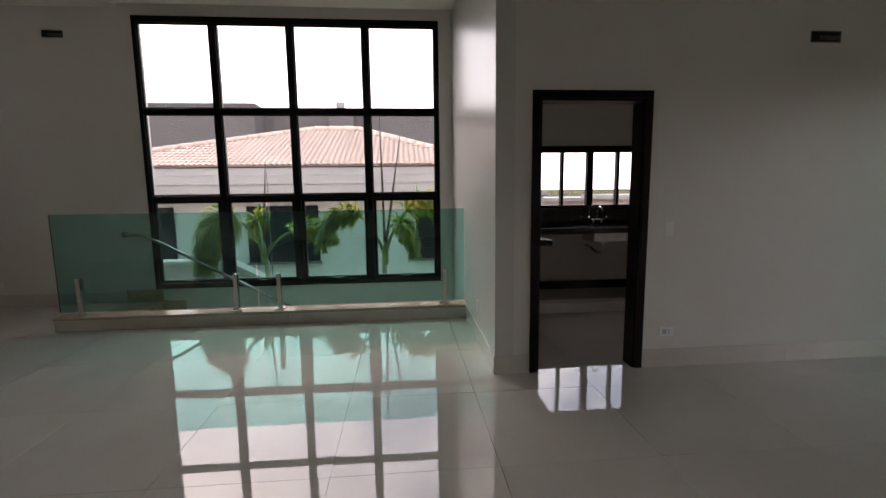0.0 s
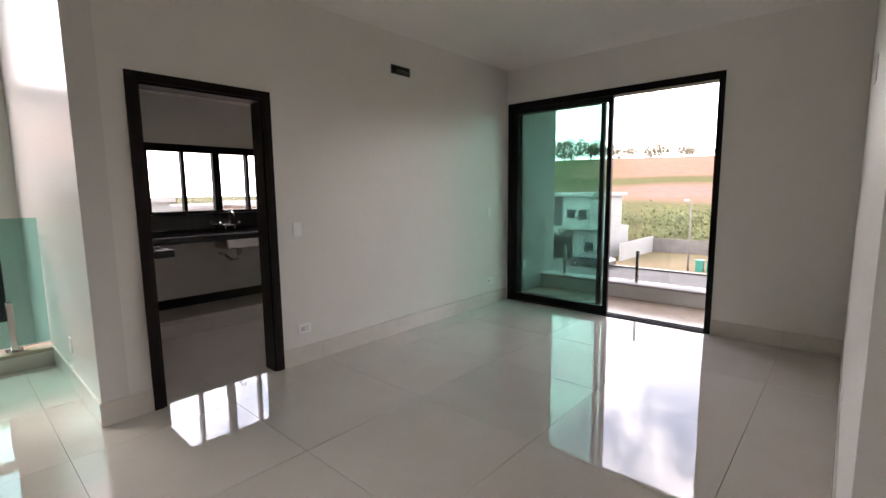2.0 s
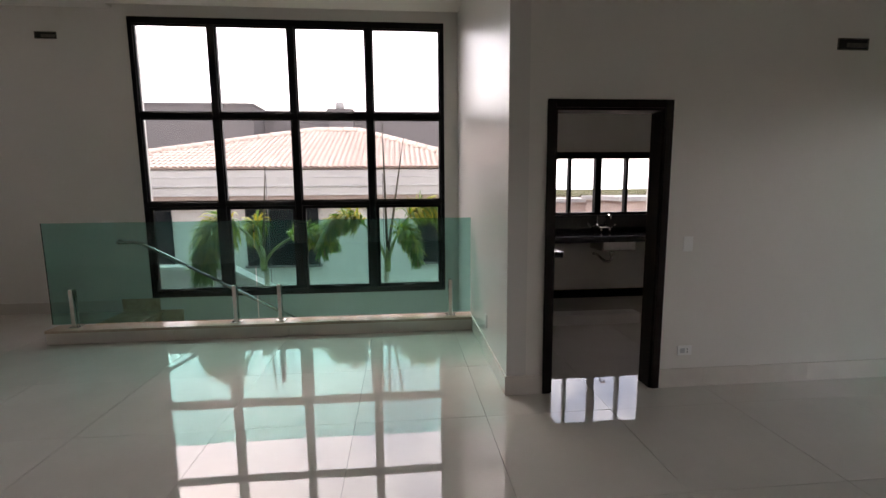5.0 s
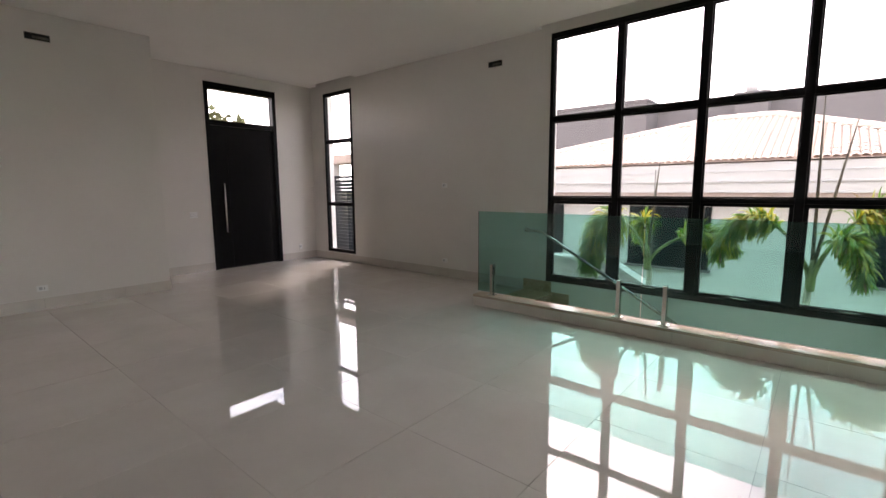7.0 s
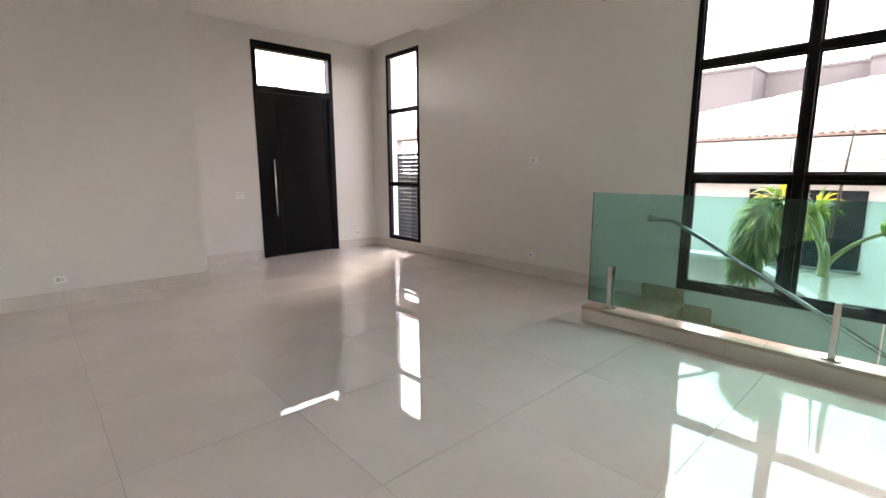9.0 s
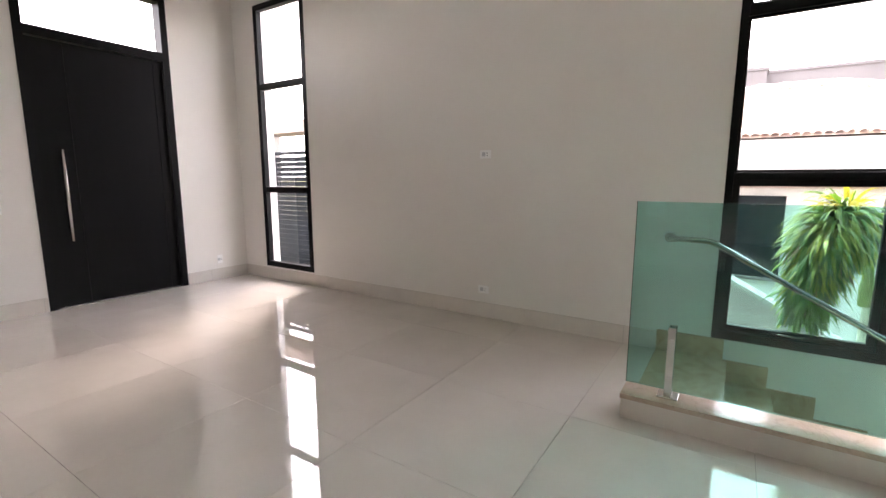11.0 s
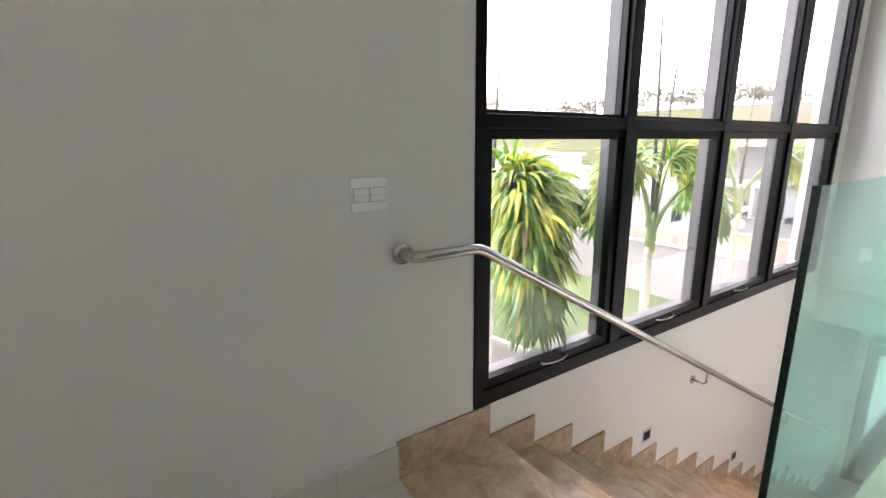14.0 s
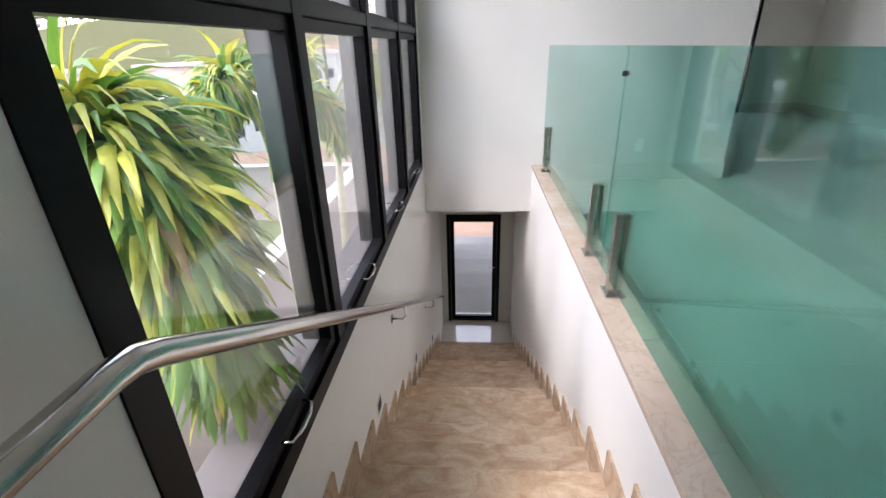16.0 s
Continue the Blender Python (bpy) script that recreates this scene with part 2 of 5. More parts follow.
def hill_material():
    m = bpy.data.materials.new("hillside")
    m.use_nodes = True
    nt = m.node_tree
    b = nt.nodes["Principled BSDF"]
    b.inputs["Roughness"].default_value = 0.95
    b.inputs["Specular IOR Level"].default_value = 0.1
    co = nt.nodes.new("ShaderNodeTexCoord")
    n = nt.nodes.new("ShaderNodeTexNoise")
    n.inputs["Scale"].default_value = 0.012
    n.inputs["Detail"].default_value = 8
    nt.links.new(co.outputs["Object"], n.inputs["Vector"])
    sep = nt.nodes.new("ShaderNodeSeparateXYZ")
    nt.links.new(co.outputs["Object"], sep.inputs[0])
    h = nt.nodes.new("ShaderNodeMath")
    h.operation = "MULTIPLY_ADD"
    h.inputs[1].default_value, h.inputs[2].default_value = 1 / 34, 7 / 34
    nt.links.new(sep.outputs["Z"], h.inputs[0])
    h2 = nt.nodes.new("ShaderNodeMath")
    h2.operation = "MULTIPLY_ADD"
    h2.inputs[1].default_value = 0.16
    nt.links.new(n.outputs["Fac"], h2.inputs[0])
    nt.links.new(h.outputs[0], h2.inputs[2])
    r = nt.nodes.new("ShaderNodeValToRGB")
    e = r.color_ramp.elements
    e[0].position, e[0].color = 0.10, (0.07, 0.065, 0.028, 1)
    e[1].position, e[1].color = 0.95, (0.165, 0.088, 0.058, 1)
    for p, c in ((0.22, (0.07, 0.068, 0.026)), (0.27, (0.17, 0.092, 0.07)), (0.35, (0.17, 0.09, 0.07)), (0.40, (0.06, 0.062, 0.02)), (0.46, (0.07, 0.062, 0.022)), (0.49, (0.165, 0.09, 0.06))):
        el = e.new(p)
        el.color = (*c, 1)
    nt.links.new(h2.outputs[0], r.inputs["Fac"])
    # greener pasture to the north
    g = nt.nodes.new("ShaderNodeMath")
    g.operation = "MULTIPLY_ADD"
    g.inputs[1].default_value, g.inputs[2].default_value = 1 / 40, 0.2
    g.use_clamp = True
    slant = nt.nodes.new("ShaderNodeMath")
    slant.operation = "MULTIPLY_ADD"
    slant.inputs[1].default_value = -0.36
    nt.links.new(sep.outputs["X"], slant.inputs[0])
    nt.links.new(sep.outputs["Y"], slant.inputs[2])
    nt.links.new(slant.outputs[0], g.inputs[0])
    mx = nt.nodes.new("ShaderNodeMix")
    mx.data_type = "RGBA"
    mx.inputs[7].default_value = (0.065, 0.065, 0.022, 1)
    nt.links.new(g.outputs[0], mx.inputs[0])
    nt.links.new(r.outputs[0], mx.inputs[6])
    f = nt.nodes.new("ShaderNodeTexNoise")
    f.inputs["Scale"].default_value = 0.3
    f.inputs["Detail"].default_value = 6
    nt.links.new(co.outputs["Object"], f.inputs["Vector"])
    v = nt.nodes.new("ShaderNodeMath")
    v.operation = "MULTIPLY_ADD"
    v.inputs[1].default_value, v.inputs[2].default_value = 0.5, 0.75
    nt.links.new(f.outputs["Fac"], v.inputs[0])
    hs = nt.nodes.new("ShaderNodeHueSaturation")
    nt.links.new(v.outputs[0], hs.inputs["Value"])
    nt.links.new(mx.outputs[2], hs.inputs["Color"])
    nt.links.new(hs.outputs[0], b.inputs["Base Color"])
    return m


M_HILL = hill_material()


# ---- mesh helpers ----
def box(bm, x0, x1, y0, y1, z0, z1, bevel=0.0):
    vs = [bm.verts.new(p) for p in ((x0, y0, z0), (x1, y0, z0), (x1, y1, z0), (x0, y1, z0), (x0, y0, z1), (x1, y0, z1), (x1, y1, z1), (x0, y1, z1))]
    fs = [bm.faces.new([vs[i] for i in q]) for q in ((3, 2, 1, 0), (4, 5, 6, 7), (0, 1, 5, 4), (1, 2, 6, 5), (2, 3, 7, 6), (3, 0, 4, 7))]
    if bevel:
        es = list({e for f in fs for e in f.edges})
        bmesh.ops.bevel(bm, geom=es, offset=bevel, segments=2, affect="EDGES", profile=0.5)
    return bm


def boxes(*rows, bevel=0.0):
    bm = bmesh.new()
    for r in rows:
        box(bm, *r, bevel=bevel)
    return bm


def tube(bm, pts, r, sides=14, cap=True, radii=None):
    """A round bar along the points."""
    pts = [Vector(p) for p in pts]
    rings = []
    up = None
    for i, p in enumerate(pts):
        d = (pts[min(i + 1, len(pts) - 1)] - pts[max(i - 1, 0)]).normalized()
        if up is None:
            up = d.orthogonal().normalized()
        up = (up - d * up.dot(d)).normalized()
        side = d.cross(up)
        rr = radii[i] if radii else r
        rings.append([bm.verts.new(p + rr * (math.cos(a) * up + math.sin(a) * side)) for a in [2 * math.pi * k / sides for k in range(sides)]])
    for a, b in zip(rings, rings[1:]):
        for k in range(sides):
            f = bm.faces.new((a[k], a[(k + 1) % sides], b[(k + 1) % sides], b[k]))
            f.smooth = True
    if cap:
        bm.faces.new(rings[0][::-1])
        bm.faces.new(rings[-1])
    return bm


def mesh_ob(name, bm, material):
    bmesh.ops.recalc_face_normals(bm, faces=bm.faces)
    me = bpy.data.meshes.new(name)
    bm.to_mesh(me)
    bm.free()
    for m in (material if isinstance(material, (list, tuple)) else [material]):
        me.materials.append(m)
    return new(name, me)


def part(name, bm, material, parent, label=""):
    ob = mesh_ob(name, bm, material)
    ob.parent = parent
    ob.matrix_parent_inverse = parent.matrix_world.inverted()
    if label:
        ob["label"] = label
    return ob


def thing(name, loc, label, category, group="", kind=""):
    ob = new(name)
    ob.empty_display_size = 0.1
    ob.location = loc
    ob.matrix_world = Matrix.Translation(loc)
    return tagged(ob, label, category, group, kind)


def structure(name, bm, material, label="", category=""):
    return tagged(mesh_ob(name, bm, material), label, category, "", "structure")


def wall(name, axis, a0, a1, t0, t1, z0, z1, holes=(), material=None, label="white painted plaster wall", category="wall"):
    """A wall along axis x or y with openings (a0, a1, z0, z1) cut right through it."""
    A = sorted({a0, a1, *[h[0] for h in holes], *[h[1] for h in holes]})
    Z = sorted({z0, z1, *[h[2] for h in holes], *[h[3] for h in holes]})
    A = [a for a in A if a0 <= a <= a1]
    Z = [z for z in Z if z0 <= z <= z1]
    solid = {}
    for i in range(len(A) - 1):
        for k in range(len(Z) - 1):
            ca, cz = (A[i] + A[i + 1]) / 2, (Z[k] + Z[k + 1]) / 2
            solid[i, k] = not any(h[0] < ca < h[1] and h[2] < cz < h[3] for h in holes)
    bm = bmesh.new()
    cache = {}

    def v(a, t, z):
        p = (a, t, z) if axis == "x" else (t, a, z)
        if p not in cache:
            cache[p] = bm.verts.new(p)
        return cache[p]

    for (i, k), s in solid.items():
        if not s:
            continue
        p, q, lo, hi = A[i], A[i + 1], Z[k], Z[k + 1]
        for t in (t0, t1):
            bm.faces.new((v(p, t, lo), v(q, t, lo), v(q, t, hi), v(p, t, hi)))
        for di, dk, e in ((-1, 0, ((p, lo), (p, hi))), (1, 0, ((q, lo), (q, hi))), (0, -1, ((p, lo), (q, lo))), (0, 1, ((p, hi), (q, hi)))):
            if not solid.get((i + di, k + dk), False):
                (ea, ez), (fa, fz) = e
                bm.faces.new((v(ea, t0, ez), v(fa, t0, fz), v(fa, t1, fz), v(ea, t1, ez)))
    return structure(name, bm, material or M_WALL, label, category)


# ---- plan ----
YN, YK, XK, XE, XW, XJ, YJ, YS = 6.745, 3.798, 1.473, 5.93, -8.49, -7.25, 3.2, 0.375
CEIL, LOW = 3.79, 2.95
SX0, SY0, SY1 = -2.985, 5.445, 5.645
LOWER = -2.85
WIN = (-2.605, 1.291, 0.17, 3.70)
SIDE = (-8.022, -7.062, 0.175, 3.595)
KWIN = (2.62, 4.30, 1.19, 2.06)

wall("wall_north", "x", -8.69, 6.13, YN, YN + 0.22, LOWER - 0.25, 4.5, [WIN, SIDE, KWIN], M_WALL)
wall("wall_west", "y", YJ - 0.2, YN, XW - 0.2, XW, -0.3, 4.5, [(4.43, 5.869, -0.02, 3.567)])
wall("wall_jut", "y", YS - 0.2, YJ - 0.2, XJ - 0.2, XJ, -0.3, 4.5)
structure("wall_return", boxes((XW, XJ, YJ - 0.2, YJ, -0.3, 4.5)), M_WALL, "white painted plaster wall", "wall")
structure("wall_south_west", boxes((XJ, -2.6, YS - 0.2, YS, -0.3, 4.5)), M_WALL, "white painted plaster wall", "wall")
structure("wall_south_east", boxes((2.1, XE, YS - 0.2, YS, -0.3, 4.5)), M_WALL, "white painted plaster wall", "wall")
structure("wall_hall_west", boxes((-2.8, -2.6, -3.2, YS - 0.2, -0.3, 4.5)), M_WALL, "white painted plaster wall", "wall")
structure("wall_hall_east", boxes((2.1, 2.3, -3.2, YS - 0.2, -0.3, 4.5)), M_WALL, "white painted plaster wall", "wall")
# Unseen end wall, left solid to keep light off the kitchen wall.
wall("wall_hall_south", "x", -2.8, 2.3, -3.4, -3.2, -0.3, 4.5)
wall("wall_east", "y", YS - 0.2, YN, XE, XE + 0.2, -0.3, 4.5, [(1.37, 3.772, -0.02, 2.53)])
wall("wall_kitchen_south", "x", XK + 0.15, XE, YK, YK + 0.15, -0.3, 4.5, [(1.80, 2.645, -0.3, 2.155)])
wall("wall_kitchen_west", "y", YK, YN, XK, XK + 0.15, -0.344, 4.5, material=M_GLOSSWALL, label="white satin painted wall above the stairs")
structure("wall_stair_south", boxes((SX0, 3.45, SY0 + 0.012, SY1, LOWER - 0.25, 0.118)), M_WALL, "white painted stairwell wall", "wall")
structure("wall_stair_east", boxes((3.2, 3.45, SY1, 5.845, LOWER - 0.25, -0.344), (3.2, 3.45, 6.65, YN, LOWER - 0.25, -0.344), (3.2, 3.45, 5.845, 6.65, -1.0, -0.344)), M_WALL, "white painted wall round the lower door", "wall")
structure("ceiling_niche", boxes((XK + 0.15, 3.45, SY1, YN, -0.344, -0.12)), M_CEIL, "white painted low ceiling over the lower stairs", "ceiling")


# ceilings
def high_ceiling():
    bm = bmesh.new()
    y = 6.60
    box(bm, -8.69, XK, -3.4, y, CEIL, CEIL + 0.16)
    for a, b in ((-8.69, -8.25), (-6.91, -2.76)):
        box(bm, a, b, y, YN, CEIL, CEIL + 0.16)
    box(bm, -8.69, XK, y, YN, CEIL + 0.16, CEIL + 0.2)
    box(bm, XK, XK + 0.02, YS - 0.2, YK, 3.16, CEIL + 0.16)
    box(bm, XK, 2.3, -3.4, YS - 0.2, CEIL, CEIL + 0.16)
    return bm


def coved_ceiling():
    """Flat ceiling with a plaster cove that curves down to the walls."""
    bm = bmesh.new()
    x0, x1, y0, y1, r, top = XK + 0.02, XE, YS, YK, 0.42, LOW + 0.21
    rings = []
    for k in range(9):
        a = k / 8 * math.pi / 2
        off, z = r * (1 - math.cos(a)), LOW + 0.21 * math.sin(a)
        rings.append([bm.verts.new(p) for p in ((x0, y0 + off, z), (x1 - off, y0 + off, z), (x1 - off, y1 - off, z), (x0, y1 - off, z))])
    for a, b in zip(rings, rings[1:]):
        for k in range(3):
            f = bm.faces.new((a[k], a[k + 1], b[k + 1], b[k]))
            f.smooth = True
    bm.faces.new(rings[-1])
    box(bm, x0, x1, y0, y1, top + 0.05, top + 0.1)
    return bm


structure("ceiling_high", high_ceiling(), M_CEIL, "white plaster ceiling with curtain recesses", "ceiling")
structure("ceiling_dining", coved_ceiling(), M_CEIL, "white plaster ceiling with a curved cove", "ceiling")
structure("ceiling_kitchen", boxes((XK + 0.15, XE, YK + 0.15, YN, 2.64, 2.8)), M_CEIL, "white plaster kitchen ceiling", "ceiling")
structure("roof", boxes((-9.0, 6.3, -3.6, 7.1, 4.5, 4.7)), M_CONC, "pale concrete roof slab", "roof")

# floors
floor = structure("floor", boxes((-8.69, SX0, YJ - 0.2, YN, -0.3, -0.012), (XJ - 0.2, SX0, YS - 0.2, YJ - 0.2, -0.3, -0.012), (SX0, XK, YS - 0.2, SY0 + 0.012, -0.3, -0.012), (-2.8, 2.3, -3.4, YS - 0.2, -0.3, -0.012),
                                 (XK, XE + 0.2, YS - 0.2, YK, -0.3, -0.012), (XK, XE, YK, SY0 + 0.012, -0.3, -0.012), (XK + 0.15, XE, SY0 + 0.012, YN, -0.12, -0.012)), M_GROUT, "polished beige porcelain tile floor", "floor")
structure("floor_lower", boxes((2.38, 3.45, SY1, YN, LOWER - 0.2, LOWER)), M_TILE, "polished beige tile landing at the foot of the stairs", "floor")


# skirtings
def skirting(name, rows):
    """A mortar backing with one porcelain piece for each floor tile along it."""
    ob = structure(name, boxes(*[(a + 0.002, b - 0.002, c + 0.002, d - 0.002, e, f - 0.002) for a, b, c, d, e, f in rows]), M_GROUT, "beige porcelain skirting", "skirting")
    for a, b, c, d, e, f in rows:
        along = b - a > d - c
        lo, hi, origin = (a, b, 1.26) if along else (c, d, 1.69)
        cuts = [lo] + [origin + 0.9 * k for k in range(-12, 8) if lo + 0.01 < origin + 0.9 * k < hi - 0.01] + [hi]
        for p, q in zip(cuts, cuts[1:]):
            p, q = p + 0.0008, q - 0.0008
            part("skirting_tile", boxes((p, q, c, d, e, f) if along else (a, b, p, q, e, f)), M_SKIRT, ob)
    return ob


SK, ST = 0.15, 0.012
skirting("baseboard_north", [(XW + ST, SX0, YN - ST, YN, 0.0, SK)])
skirting("baseboard_west", [(XW, XW + ST, YJ + ST, 4.42, 0.0, SK), (XW, XW + ST, 5.88, YN, 0.0, SK)])
skirting("baseboard_return", [(XW, XJ, YJ, YJ + ST, 0.0, SK)])
skirting("baseboard_jut", [(XJ, XJ + ST, YS, YJ + ST, 0.0, SK)])
skirting("baseboard_kitchen", [(XK - ST, 1.752, YK - ST, YK, 0.0, SK), (2.692, XE, YK - ST, YK, 0.0, SK)])
skirting("baseboard_kitchen_west", [(XK - ST, XK, YK, SY0, 0.0, SK)])
skirting("baseboard_east", [(XE - ST, XE, YS + ST, 1.36, 0.0, SK)])
skirting("baseboard_south", [(2.1, XE - ST, YS, YS + ST, 0.0, SK)])

# ---- stairs ----
RISE, GO, X1 = 2.85 / 18, 0.288, -2.516
stairs = thing("stairs", (X1, 6.2, LOWER), "brown travertine staircase going down between white walls", "stairs", kind="structure")
part("landing_slab", boxes((SX0, X1 + 0.03, SY1, YN, -0.035, 0.0), bevel=0.004), M_TRAV, stairs)
part("riser", boxes((X1 - 0.02, X1, SY1, YN, -RISE, -0.035)), M_TRAV, stairs)
for i in range(1, 18):
    x, z = X1 + GO * (i - 1), -RISE * i
    part("tread", boxes((x, x + GO + 0.03, SY1 + 0.001, YN - 0.001, z - 0.03, z), bevel=0.008), M_TRAV, stairs)
    part("riser", boxes((x + GO - 0.02, x + GO, SY1 + 0.001, YN - 0.001, z - RISE, z - 0.03)), M_TRAV, stairs)
    part("stair_core", boxes((x, x + GO, SY1, YN, LOWER - 0.2, z - 0.031)), M_CONC, stairs)
    for ya, yb in ((YN - 0.012, YN), (SY1, SY1 + 0.012)):
        part("stepped_skirting", boxes((x, x + GO, ya, yb, z, z + 0.167)), M_TRAV, stairs)
part("stepped_skirting", boxes((SX0, X1, YN - 0.012, YN, 0.0, 0.167)), M_TRAV, stairs)

# low kerb under the glass railing
kerb = thing("stair_kerb", (SX0, 5.57, 0.0), "low porcelain-clad kerb with travertine coping beside the stairs", "kerb", kind="structure")
for a, b in ((SX0, -1.74), (-1.737, -0.54), (-0.537, 0.66), (0.663, XK)):
    part("facing_tile", boxes((a, b, SY0, SY0 + 0.012, 0.0, 0.118)), M_SKIRT, kerb)
part("end_tile", boxes((SX0 - 0.012, SX0, SY0, SY1, 0.0, 0.118)), M_SKIRT, kerb)
for a, b in ((SX0 - 0.018, -1.5), (-1.498, 0.0), (0.002, XK)):
    part("coping_slab", boxes((a, b, SY0 - 0.008, SY1 + 0.004, 0.118, 0.148), bevel=0.003), M_TRAVTOP, kerb)

# ---- glass railing ----
railing = thing("glass_railing", (-0.75, 5.56, 0.148), "green tinted glass railing on steel posts beside the stairs", "railing")
GY = 5.546
for a, b in ((SX0 - 0.005, -0.885), (-0.875, XK - 0.008)):
    p = part("glass_panel", boxes((a, b, GY - 0.005, GY + 0.005, 0.185, 1.255)), G_GREEN, railing)
    if a < -2:
        part("polished_edge", boxes((a - 0.002, a, GY - 0.005, GY + 0.005, 0.185, 1.255)), M_EDGE, p)
for x in (-2.763, -1.114, -0.645, 1.231):
    post = part("post", boxes((x - 0.02, x + 0.02, GY + 0.006, GY + 0.036, 0.158, 0.562), (x - 0.02, x + 0.02, GY - 0.036, GY - 0.006, 0.158, 0.562), bevel=0.003), M_STEEL, railing)
    part("base_plate", boxes((x - 0.055, x + 0.055, GY - 0.05, GY + 0.05, 0.1485, 0.159), bevel=0.003), M_STEEL, post)
    for z in (0.27, 0.49):
        bm = bmesh.new()
        tube(bm, [(x, GY - 0.041, z), (x, GY + 0.041, z)], 0.009, 10)
        part("bolt", bm, M_STEEL, post)
clip = bmesh.new()
tube(clip, [(-0.88, GY - 0.014, 1.14), (-0.88, GY + 0.014, 1.14)], 0.012, 12)
part("joint_clip", clip, M_HOLE, railing)

# ---- handrail ----
hand = thing("handrail", (-2.65, 6.65, 0.0), "polished steel handrail bracketed to the wall down the stairs", "handrail")
RY = 6.652
bm = bmesh.new()
pts = [(-2.938, YN - 0.002, 0.925), (-2.938, YN - 0.045, 0.925), (-2.933, YN - 0.066, 0.925), (-2.919, YN - 0.082, 0.925), (-2.895, RY, 0.925)]
pts += [(-2.70, RY, 0.925), (-2.66, RY, 0.921), (-2.62, RY, 0.904)]
x0, z0 = -2.62, 0.904
for k in range(1, 8):
    f = k / 7 * 4.72
    pts.append((x0 + f, RY, z0 - f * 0.5625))
tube(bm, pts, 0.0215, 18)
part("rail", bm, M_STEEL, hand)
bm = bmesh.new()
tube(bm, [(-2.938, YN - 0.001, 0.925), (-2.938, YN - 0.012, 0.925), (-2.938, YN - 0.013, 0.925), (-2.938, YN - 0.022, 0.925)], 0.05, 24, radii=[0.039, 0.039, 0.031, 0.029])
part("wall_flange", bm, M_STEEL, hand)
for x in (-0.70, 0.955):
    zr = z0 - (x - x0) * 0.5625
    bm = bmesh.new()
    tube(bm, [(x, YN - 0.002, zr - 0.11), (x, YN - 0.008, zr - 0.11)], 0.03, 16)
    tube(bm, [(x, YN - 0.006, zr - 0.11), (x, RY + 0.02, zr - 0.11), (x, RY, zr - 0.09), (x, RY, zr - 0.02)], 0.007, 8)
    part("bracket", bm, M_STEEL, hand)


# ---- windows ----
def pane(parent, x0, x1, y, z0, z1, material=None):
    p = part("pane", boxes((x0, x1, y - 0.003, y + 0.003, z0, z1)), material or G_CLEAR, parent)
    p.visible_shadow = False
    return p


